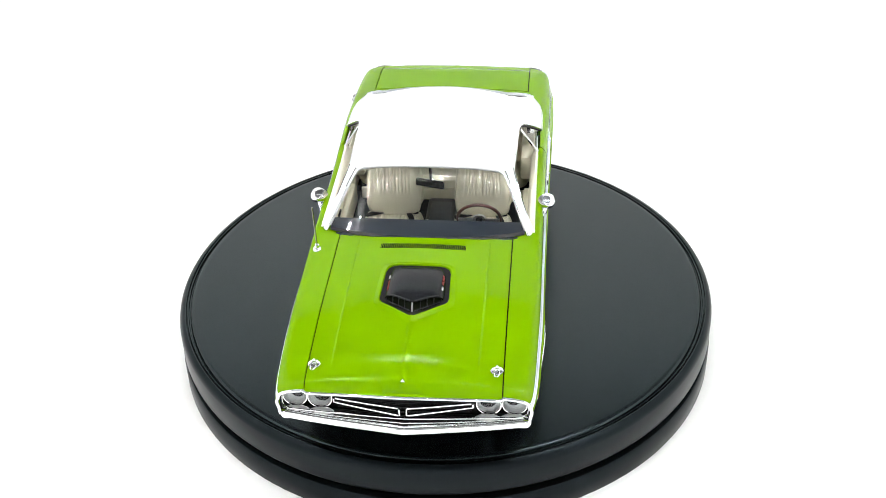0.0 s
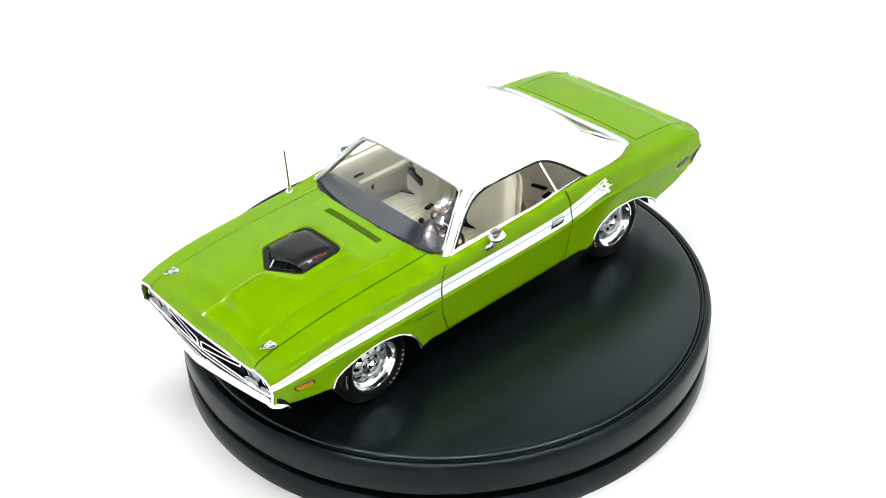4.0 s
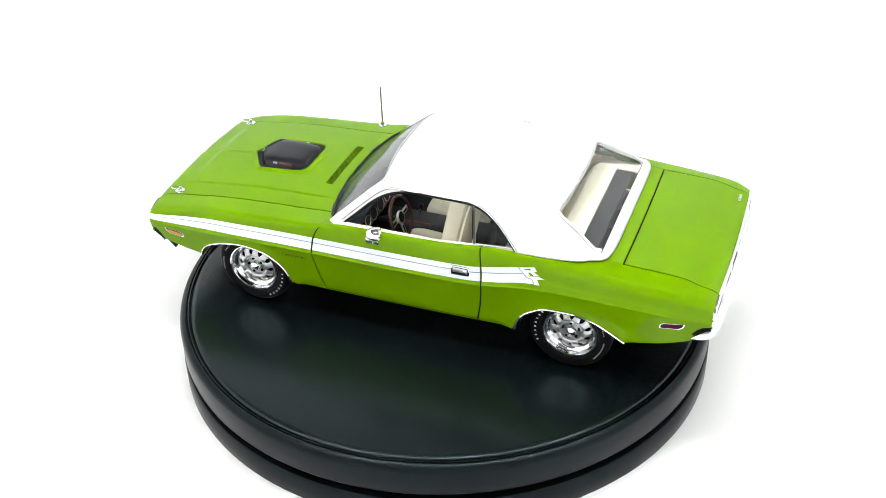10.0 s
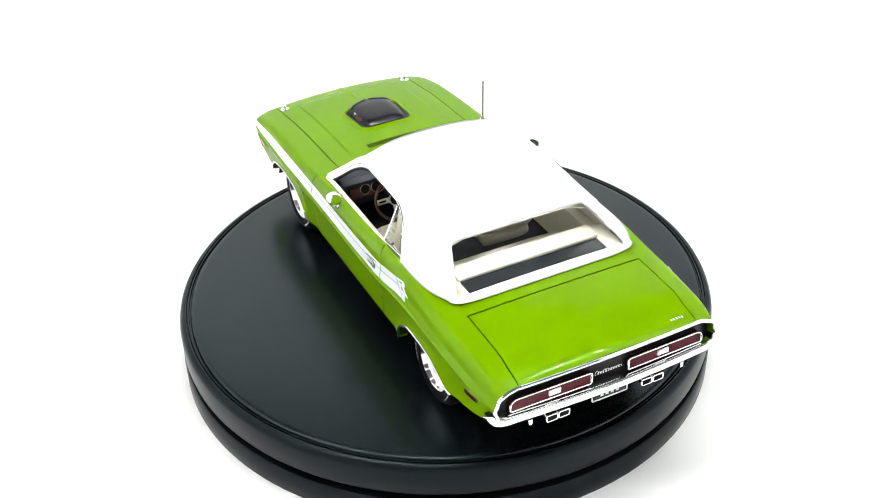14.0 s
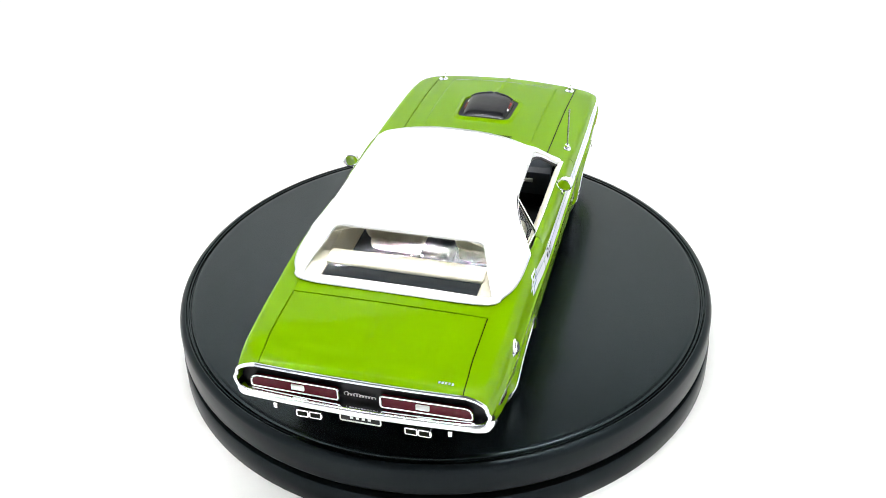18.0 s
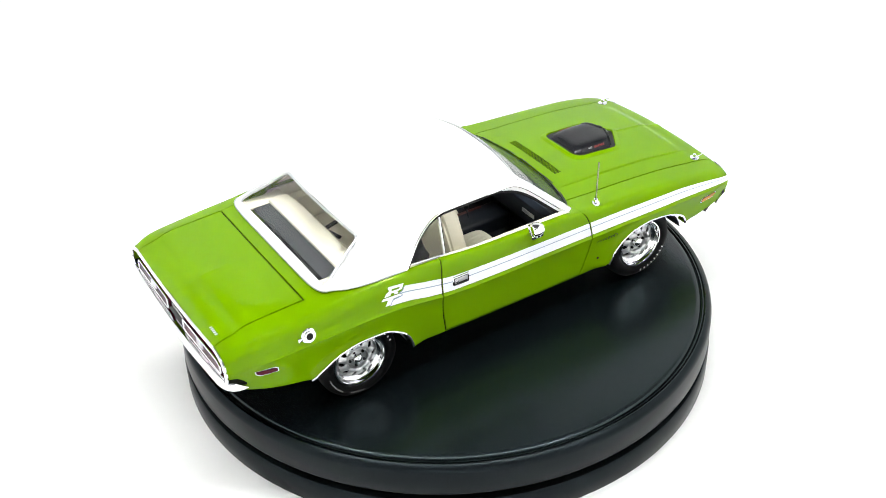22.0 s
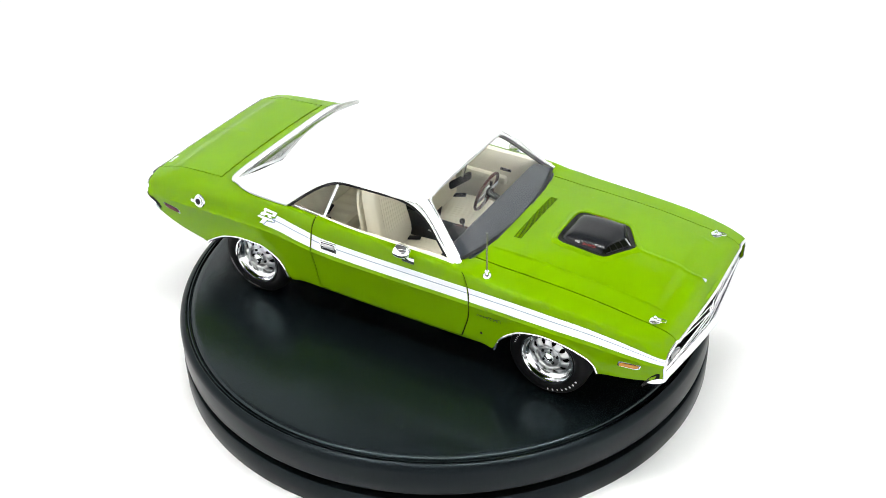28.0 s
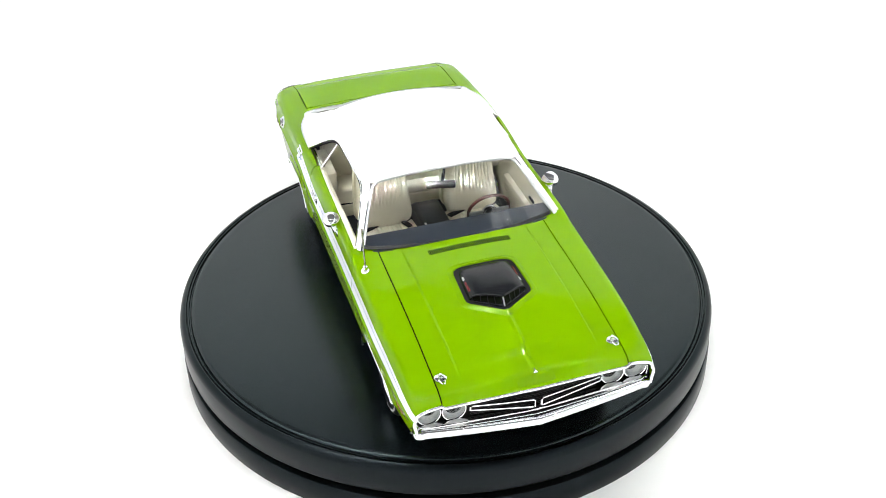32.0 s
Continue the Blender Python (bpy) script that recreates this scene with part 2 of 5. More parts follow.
platter = part("platter", Form().lathe([(126.2, T0 - 0.35),
                                        (125.7, T0 - 0.35), (125.5, T0 - 1.6), (125.0, T0 - 1.7), (124.9, T0 - 0.45), (124.4, T0 - 0.4), (124.2, T0 - 1.6), (123.6, T0 - 1.7),
                                        (123.4, T0 - 0.8), (122.8, T0 - 0.3), (122.0, T0 - 0.07), (120.6, T0), (60, T0), (0.01, T0)], 160), PLATTER, turntable, "turning black platter with a double groove near its edge", sharp=50)
part("platter_rim", Form().lathe([(116, T0 - 15.8), (127.8, T0 - 15.8), (128.6, T0 - 15.2), (128.9, T0 - 14.0), (128.9, T0 - 3.6), (128.6, T0 - 2.3), (128.0, T0 - 1.3), (127.2, T0 - 0.7), (126.2, T0 - 0.35)], 160),
     PLATTER_SIDE, platter, "rounded black side of the platter", sharp=50)

# ---- the model car: x forward, y to its left, z up from the platter ----
car = thing("model_car", "lime green die-cast coupe with white roof and stripes on turntable", "model car")
X_NOSE, X_TAIL = 129.8, -137.2

z_bot = curve((-138, 33.5), (-134, 32.0), (-128, 29.4), (-117, 26.0), (-101, 23.0), (-90, 20), (-53, 17.2), (0, 15.9), (37, 15.8), (55, 16.4), (90, 20), (102, 22.6), (109, 23.4), (116, 24.6), (122, 25.9), (131, 29.0))
y_bot = curve((-138, 48.6), (-128, 50.2), (-101, 51.2), (-53, 50.8), (0, 50.2), (55, 50.0), (102, 49.8), (122, 49.0), (131, 48.0))
z_crease = curve((-138, 41.3), (-108, 43.2), (-92, 43.8), (-75, 43.9), (-62, 43.4), (-50, 41.9), (-38, 40.0), (-20, 38.8), (20, 38.4), (55, 38.4), (93, 38.0), (118, 37.0), (131, 36.2))
y_crease = curve((-138, 51.3), (-120, 52.9), (-92, 53.6), (-62, 53.3), (-30, 52.7), (0, 52.3), (40, 52.1), (78, 52.2), (100, 51.7), (118, 51.1), (127, 50.4), (131, 49.6))
z_sh = curve((-138, 47.9), (-130, 51.0), (-110, 53.0), (-90, 54.7), (-76, 56.3), (-66, 56.9), (-52, 56.9), (-36, 55.9), (-19, 54.3), (0, 53.8), (28, 53.4), (45, 51.3), (73, 49.6), (100, 47.9), (118, 45.2), (127, 42.6), (131, 40.6))
y_sh = curve((-138, 46.6), (-125, 48.9), (-100, 49.5), (-80, 49.3), (-62, 49.2), (-36, 49.2), (0, 49.2), (30, 49.3), (50, 49.4), (74, 49.2), (100, 48.6), (118, 47.8), (127, 47.0), (131, 46.3))
hood_mid = curve((36, 54.6), (44, 54.8), (52, 55.0), (62, 55.1), (70, 54.8), (90, 53.6), (105, 51.9), (114, 50.9), (116.6, 50.3), (118.8, 49.1), (121, 48.5), (126.5, 47.4), (128.5, 46.3), (129.7, 44.8), (130.4, 42.8))
hood_edge = curve((36, 52.8), (50, 52.7), (60, 52.5), (70, 52.1), (90, 50.9), (105, 49.2), (116, 47.5), (120, 46.5), (124, 45.7), (127.5, 44.6), (129.5, 43.4), (130.4, 42.0))
trunk_mid = curve((-138, 49.8), (-136.8, 50.9), (-135.2, 51.8), (-133, 52.4), (-129.5, 53.0), (-127.8, 53.6), (-125.8, 54.45), (-124, 54.95), (-120, 55.5), (-110, 56.1), (-97, 56.7), (-85, 57.2))
trunk_edge = curve((-138, 49.3), (-136, 50.6), (-133, 51.5), (-129.6, 52.2), (-127.8, 52.7), (-125.8, 53.55), (-124, 54.05), (-120, 54.6), (-110, 55.2), (-97, 55.8), (-85, 57.0), (-40, 57.2))
HOOD_Y, TRUNK_Y = 38.3, 40.9


def nose_x(y):
    """Front of the car in plan: a shallow point."""
    return 132.7 - 2.2 * min(abs(y) / 48, 1) ** 1.3 - 2.3 * max(0.0, (abs(y) - 45.0) / 5.0) ** 2.0


def bump_step(y, at, width):
    """Rises from 0 to 1 as y passes at."""
    s = min(max((y - at) / width + 0.5, 0.0), 1.0)
    return s * s * (3 - 2 * s)


def deck(x, y):
    """Height of the bonnet or of the boot lid."""
    y = abs(y)
    if x > 0:
        e = HOOD_Y
        z = hood_mid(x) + (hood_edge(x) - hood_mid(x)) * (y / e) ** 2
        fade = min(max((122 - x) / 10, 0), 1) * min(max((x - 40) / 14, 0), 1)
        z -= 0.7 * fade * bump_step(y, 28.5, 1.0)
        z += 0.42 * math.exp(-(y / 0.95) ** 2) * min(max((x - 90) / 6, 0), 1) * min(max((130 - x) / 3, 0), 1)
    else:
        e = TRUNK_Y
        z = trunk_mid(x) + (trunk_edge(x) - trunk_mid(x)) * (y / e) ** 2
        z += 0.12 * math.exp(-(y / 1.5) ** 2) * min(max((-105 - x) / 12, 0), 1)
    return z


def section(x):
    zb, yb, zc, yc, zs, ys = z_bot(x), y_bot(x), z_crease(x), y_crease(x), z_sh(x), y_sh(x)
    edge = HOOD_Y if x > 0 else TRUNK_Y
    ze = hood_edge(x) if x > 0 else trunk_edge(x)
    if x > 0:
        ze -= 0.7 * min(max((122 - x) / 10, 0), 1) * min(max((x - 40) / 14, 0), 1)
    mid = min(max((58 - abs(x)) / 12, 0.0), 1.0)
    lo = min(1.5, 0.35 * (zc - zb)) + 1.7 * mid
    yl = yb + 0.25 * (yc - yb) - 0.5 * mid
    return [(yb - 5, zb + 0.4), (yb - 1.6 - 0.9 * mid, zb + 0.2), (yl, zb + lo), (yl + 0.42 * (yc - yl), (zb + lo + zc) / 2), (yc - 0.15, zc),
            (yc - 0.24 * (yc - ys), zc + 0.36 * (zs - zc)), (yc - 0.42 * (yc - ys), zc + 0.74 * (zs - zc)),
            (ys, zs), (ys - 0.45 * (ys - edge), zs + 0.6 * (ze - zs)), (edge, ze)]


def skin(x, v, out=0.0):
    """A point of the left side and fender top: v 0 under the sill, 4 on the crease, 7 on the shoulder, 9 at the bonnet's seam."""
    c = section(x)
    y, z = rom(c, v)
    if v < 6.5:
        over = z - z_crease(x)
        y += 0.8 * math.exp(-over / 0.65 if over > 0 else over / 1.8) * min(max((128 - abs(x)) / 12, 0.0), 1.0)
        for wx, wide, tall in ((78.5, 24.2, 18.2), (-77.9, 24.5, 17.2)):
            far = (math.hypot((x - wx) / wide, (z - 17.2) / tall) - 1) * 20
            if z > 17.2 and far < 5:
                y += 0.85 * (1 - max(far, 0.0) / 5) ** 1.6
    if out:
        y1, z1 = rom(c, min(v + 0.05, 9))
        y0, z0 = rom(c, max(v - 0.05, 0))
        n = Vector((z1 - z0, y0 - y1))
        n.normalize()
        y, z = y + n.x * out, z + n.y * out
    return (x, y, z)


def v_at(x, z):
    """The v at which the side has height z."""
    c = section(x)
    a, b = 0.6, 7.0
    for _ in range(22):
        m = (a + b) / 2
        if rom(c, m)[1] < z:
            a = m
        else:
            b = m
    return (a + b) / 2


def on_side(x, z, out=0.0):
    return skin(x, v_at(x, z), out)


arch_front = curve((54.4, 17.0), (55.4, 19.5), (57.5, 24.5), (62, 29.4), (69, 33.4), (79, 35.1), (88, 33.9), (94.5, 31.7), (99.8, 28.6), (101.6, 26.0), (102.6, 23.0))
arch_rear = curve((-102.2, 22.5), (-101.2, 24.3), (-96, 28.3), (-88, 32.4), (-78, 34.4), (-68.3, 33.9), (-59.7, 29.9), (-56, 26.0), (-54.2, 21.5), (-53.4, 18.0))


def v_low(x):
    """Lower edge of the side panels: the sill, or the wheel arch."""
    for a, lo, hi in ((arch_front, 54.4, 102.6), (arch_rear, -102.2, -53.4)):
        if lo < x < hi and a(x) > z_bot(x) + 0.3:
            return v_at(x, a(x))
    return 0.0


door_front = curve((17, 37.2), (19, 38.2), (25, 40.3), (31, 42.0), (38.5, 42.9), (45, 42.1), (50.8, 39.7), (53.5, 36.6), (57, 33.0))
door_rear = curve((17, -35.6), (21, -36.5), (30, -37.8), (42, -38.5), (50, -38.0), (57, -36.9))


def seam_x(seam, v, guess):
    x = guess
    for _ in range(4):
        x = seam(skin(x, v)[2])
    return x


def column(x, lo, hi, n):
    return [skin(x, v) for v in steps(lo, hi, n)]


G = 0.36          # half a shut line


def spaced(a, b, step, marks=()):
    xs = set(round(q, 3) for q in steps(a, b, max(2, int(abs(b - a) / step))))
    xs |= set(m for m in marks if min(a, b) < m < max(a, b))
    return sorted(xs)


ARCH_MARKS = (54.5, 55.0, 55.6, 56.3, 57.2, 58.5, 60, 62, 97, 98.5, 99.8, 100.8, 101.5, 102.0, 102.4, 102.7,
              -102.3, -101.9, -101.4, -100.5, -99, -97, -59, -57.5, -56.3, -55.4, -54.8, -54.2, -53.8, -53.5, -53.3)


def side_panel(xs, seam=None, sign=0, top=9.0, n=34):
    """Columns of the side at xs. Where a seam is given, columns are sheared to end on it."""
    rows = []
    a, b = xs[0], xs[-1]
    for x in xs:
        col = []
        w = ((b - x) / (b - a)) if sign < 0 else ((x - a) / (b - a))
        w = max(0.0, (w - 0.55) / 0.45) if seam else 0.0
        lo = v_low(x)
        for v in [max(q, lo) for q in steps(0.0, 4.0, 26)[:-1]] + [4.0, 4.04, 4.08, 4.12, 4.17, 4.23, 4.3] + steps(4.4, top(x) if callable(top) else top, n - 12):
            if seam:
                base = a if sign < 0 else b
                xx = x + w * (seam_x(seam, v, base) + G - base) if sign < 0 else x + w * (seam_x(seam, v, base) - G - base)
            else:
                xx = x
            col.append(skin(xx, v))
        rows.append(col)
    return rows


def both_sides(name, form, mat, parent, label="", **more):
    left = part(name, form, mat, parent, label, **more)
    right = part(name, form.flipped(), mat, parent, label, **more)
    return left, right


# front fenders: from the door's seam to the nose
fender = Form().grid(side_panel(spaced(40.0, X_NOSE, 2.2, ARCH_MARKS), door_front, -1), 0.7)
fenders = both_sides("front_fender", fender, GREEN, car, sharp=50)
# rear quarters: from the tail to the door's rear seam, with the deck's side
quarter = Form().grid(side_panel(spaced(X_TAIL, -38.0, 2.2, ARCH_MARKS + (-75.0, -72.0, -68.0)), door_rear, 1, curve((-75.0, 9.0), (-72.0, 7.9), (-68.0, 7.35))), 0.7)
quarters = both_sides("rear_quarter_panel", quarter, GREEN, car, sharp=50)

# doors
rows = []
for s in steps(0, 1, 30):
    col = []
    for v in steps(0, 4, 20) + [4.04, 4.08, 4.12, 4.17, 4.23, 4.3] + steps(4.4, 7, 10):
        xr, xf = seam_x(door_rear, v, -38) + G, seam_x(door_front, v, 40) - G
        col.append(skin(xr + (xf - xr) * s, v))
    x, y, z = col[-1]
    col += [(x, y - 0.8, z + 0.15), (x, y - 2.2, z + 0.1), (x, y - 2.4, z - 1.5)]
    rows.append(col)
doors = both_sides("door", Form().grid(rows, 0.7), GREEN, car, sharp=50)


def seam_strip(points_at, vs, width):
    """A dark strip just under a seam."""
    return Form().grid([[skin(points_at(v) + o, v, -0.55) for v in vs] for o in (-width, width)], 0.2)


for seam, g, top in ((door_front, 40, 7.6), (door_rear, -38, 7.2)):
    both_sides("shut_line", seam_strip(lambda v: seam_x(seam, v, g), steps(0.4, top, 26), 0.9), GAP, car)

# bonnet and boot lid
HOOD_BACK = curve((0, 41.6), (20, 41.0), (38.3, 38.4))


def lid(x0_of, x1_of, edge, nx, ny):
    rows = []
    half = sorted(set([round(q, 3) for q in steps(0, edge, ny // 2) + [0.25, 0.5, 0.75, 1.0, 1.3, 1.7, 2.2]] + ([27.7, 28.0, 28.2, 28.35, 28.5, 28.65, 28.8, 29.0, 29.3] if x1_of(0) > 0 else [])))
    across = [-y for y in half[:0:-1]] + half
    for s in steps(0, 1, nx):
        rows.append([(x0_of(y) + (x1_of(y) - x0_of(y)) * s, y, deck(x0_of(y) + (x1_of(y) - x0_of(y)) * s, y)) for y in across])
    return Form().grid(rows, 0.8)


SCOOP = [(63.4, 8.6), (64.0, 11.2), (65.4, 12.9), (68.0, 13.7), (84.6, 14.3), (86.8, 14.0), (88.2, 12.9), (96.0, 0.9)]       # half outline of the bonnet's opening
SCOOP_OUT = SCOOP + [(x, -y) for x, y in SCOOP[::-1]]


def inside(outline, x, y):
    odd = False
    for (x1, y1), (x2, y2) in zip(outline, outline[1:] + outline[:1]):
        if (y1 > y) != (y2 > y) and x < (x2 - x1) * (y - y1) / (y2 - y1) + x1:
            odd = not odd
    return odd


hood = part("hood", lid(lambda y: HOOD_BACK(abs(y)), lambda y: nose_x(y) - 0.7, HOOD_Y - G - 0.18, 60, 84), GREEN, car, sharp=50)
trunk = part("trunk_lid", lid(lambda y: -137.8, lambda y: -98.2 + 0.6 * (y / 40) ** 2, TRUNK_Y - G - 0.18, 30, 48), GREEN, car, sharp=50)
for sgn in (1, -1):
    part("shut_line", Form().grid([[(x, sgn * (HOOD_Y + o), deck(x, HOOD_Y) - 0.9) for x in steps(39, 129.2, 40)] for o in (-0.9, 0.9)], 0.2), GAP, car)
    part("shut_line", Form().grid([[(x, sgn * (TRUNK_Y + o), deck(x, TRUNK_Y) - 0.7) for x in steps(-137.5, -97, 20)] for o in (-0.9, 0.9)], 0.2), GAP, car)
part("shut_line", Form().grid([[(-97.7 + o + 0.6 * (y / 40) ** 2, y, deck(-97.5, y) - 0.6) for y in steps(-41, 41, 30)] for o in (-0.9, 0.9)], 0.2), GAP, car)
# deck between the boot lid and the rear window; cowl before the windscreen
part("rear_deck_panel", Form().grid([[(x + 0.6 * (y / 40) ** 2, y, deck(x, y)) for y in steps(-40.9, 40.9, 30)] for x in steps(-97.5, -90.2, 6)], 0.8), GREEN, car)
part("cowl", Form().grid([[(42.0 - 7.6 * abs(y / 44.2) ** 3.0 - d, y, 53.3 - 0.5 * (y / 44.2) ** 2 - 0.5 * d) for y in steps(-40.0, 40.0, 30)] for d in (-0.8, 0.5, 1.8, 3.2)], 0.6), DASH, car)
cowl_side = Form().grid([[skin(x, v, -0.08) for v in steps(7.0, 9.0, 10)] for x in steps(30.5, 40.0, 8)], 0.5)
both_sides("cowl_side", cowl_side, GREEN, car, sharp=60)

# ---- roof ----
r_mid = curve((14.0, 75.2), (0, 76.3), (-20, 76.5), (-45, 75.6), (-60, 74.0), (-68, 72.3), (-76, 66.5), (-85, 60.3), (-89, 58.2), (-92, 57.5))
r_y = curve((14, 35.8), (8, 36.8), (-24, 37.6), (-45, 38.2), (-66, 38.6), (-76, 40.5), (-85, 42.6), (-91.5, 43.2))
r_z = curve((14, 70.6), (8, 71.4), (-24, 71.5), (-45, 69.8), (-60, 67.2), (-68, 65.0), (-76, 61.9), (-85, 58.8), (-89, 57.7), (-92, 57.3))
base_y = curve((-24, 47.9), (-52, 48.6), (-64, 48.5), (-70, 48.2), (-76, 47.4), (-80, 46.3), (-82, 45.5), (-86, 44.7), (-90, 43.9), (-91.5, 43.5))
base_z = curve((-24, 56.0), (-52, 57.4), (-78, 57.5), (-92, 57.2))
w_half = curve((-87.6, 40.7), (-85.5, 39.9), (-76, 35.9), (-67.5, 32.2), (-65.5, 31.6))


def roof_section(x):
    yr, zr, zm = r_y(x), r_z(x), r_mid(x)
    h = zm - zr
    by, bz = base_y(x), base_z(x)
    return [(0, zm), (yr * 0.35, zm - h * 0.09), (yr * 0.66, zm - h * 0.34), (yr * 0.88, zm - h * 0.66), (yr, zr - 0.2),
            (yr + 0.36 * (by - yr), zr - 0.3 - 0.34 * (zr - bz)), (yr + 0.72 * (by - yr), zr - 0.3 - 0.69 * (zr - bz)), (by, bz)]


def roof_pt(x, v, out=0.0):
    y, z = rom(roof_section(x), v)
    return (x, y, z + out)


def roof_v_of_y(x, y):
    c = roof_section(x)
    a, b = 0.0, 4.0
    for _ in range(22):
        m = (a + b) / 2
        a, b = (m, b) if rom(c, m)[0] < y else (a, m)
    return (a + b) / 2


def roof_v_of_z(x, z):
    c = roof_section(x)
    a, b = 3.0, 7.0
    for _ in range(22):
        m = (a + b) / 2
        a, b = (m, b) if rom(c, m)[1] > z else (a, m)
    return (a + b) / 2


dlo_top = curve((-53.5, 57.4), (-51, 59.3), (-46, 63.2), (-41, 66.6), (-36, 69.3), (-31, 70.8), (-24, 71.5), (8, 71.7))


def header(v):
    """Front edge of the roof, bowed forward in the middle."""
    return 14.5 - 2.6 * (min(v, 4) / 4) ** 2


def rear_edge(v):
    return -68.0 + 2.2 * (min(v, 3.4) / 3.4) ** 2


roof = Form()
roof.grid([[roof_pt(rear_edge(v) + (header(v) - rear_edge(v)) * s, v) for v in steps(0, 4, 22)] for s in steps(0, 1, 34)])
rows_side = []
for x in spaced(-87.6, -65.5, 1.4):
    rows_side.append([roof_pt(x, v) for v in steps(roof_v_of_y(x, w_half(x)), 4, 6)])
roof.grid(rows_side)
roof.grid([[roof_pt(-87.5 - s * (4.3 - 3.4 * (v / 4) ** 5), v) for v in steps(0, 4, 22)] for s in steps(1, 0, 6)])
sail = []
for x in spaced(-88.4, -24.0, 1.5, (-53.4, -52.5, -51)):
    low = roof_v_of_z(x, dlo_top(x)) if x > -53.5 else 7.0
    pull = max(0.0, (-76.0 - x) / 12.4)
    sail.append([roof_pt(x + 6.4 * pull * ((v - 4) / 3) ** 1.3, v) for v in steps(4.0, max(low, 4.02), 10)])
roof.grid(sail)
left_half = Form().join(roof)
roof.join(left_half.flipped())
part("vinyl_roof", roof, VINYL, car, "white vinyl-covered roof", sharp=40, weld=True)
edge_v = [roof_pt(-52.8 - (35.6 - 6.4) * k, 7.0) for k in steps(0, 1, 16)]
edge_v += [roof_pt(-88.4 + 6.4 * ((v - 4) / 3) ** 1.3, v) for v in steps(6.6, 4.0, 6)]
edge_v += [roof_pt(-87.5 - (4.3 - 3.4 * (v / 4) ** 5), v) for v in steps(3.8, 0, 14)]
full = edge_v + [(x, -y, z) for x, y, z in edge_v[-2::-1]]
part("roof_moulding", Form().tube(full, 0.4, 8), ALLOY, car, "thin bright moulding under the vinyl roof")
# headliner, inside the roof
part("headliner", Form().grid([[(x, y, r_mid(x) - 2.2 - (r_mid(x) - r_z(x)) * (y / 36.0) ** 2) for y in steps(-35.5, 35.5, 20)] for x in steps(-64, 11.5, 20)], 0.4), CREAM, car)

# ---- glazing ----
def windscreen(a, b):
    """a from the base to the header, b from -1 to 1 across."""
    base = Vector((41.6 - 7.6 * abs(b) ** 2.35, 44.2 * b, 54.2 - 0.5 * b * b))
    top = Vector((14.7 - 2.6 * abs(b) ** 2.2, 33.3 * b, 74.9 - 3.6 * abs(b) ** 2.6))
    p = base.lerp(top, a)
    return p + Vector((0.55, 0, 0.75)) * (6.0 * a ** 3 * (1 - a))


glass = part("windshield", Form().grid([[windscreen(a, b) for b in steps(-1, 1, 40)] for a in steps(0, 0.6, 6) + steps(0.64, 1, 14)], 0.5), GLASS, car, "clear windscreen")
glass.visible_shadow = False
round_top = [(a, 0.985) for a in steps(0.04, 0.88, 8)] + [(0.93, 0.975), (0.96, 0.955), (0.978, 0.925), (0.985, 0.89)] + [(0.985, b) for b in steps(0.84, 0.0, 12)]
trim = [windscreen(a, b) + Vector((0.15, 0, 0.3)) for a, b in round_top]
part("windshield_trim", Form().tube(trim + [Vector((p.x, -p.y, p.z)) for p in trim[-2::-1]], 0.6, 8), ALLOY, glass)
part("windshield_seal", Form().grid([[windscreen(a, b) + Vector((0.35, 0, 0.45)) for b in steps(-0.96, 0.96, 30)] for a in (-0.03, -0.01, 0.01, 0.018)], 0.25), BLACK, glass, "black rubber strip along the windscreen's base")
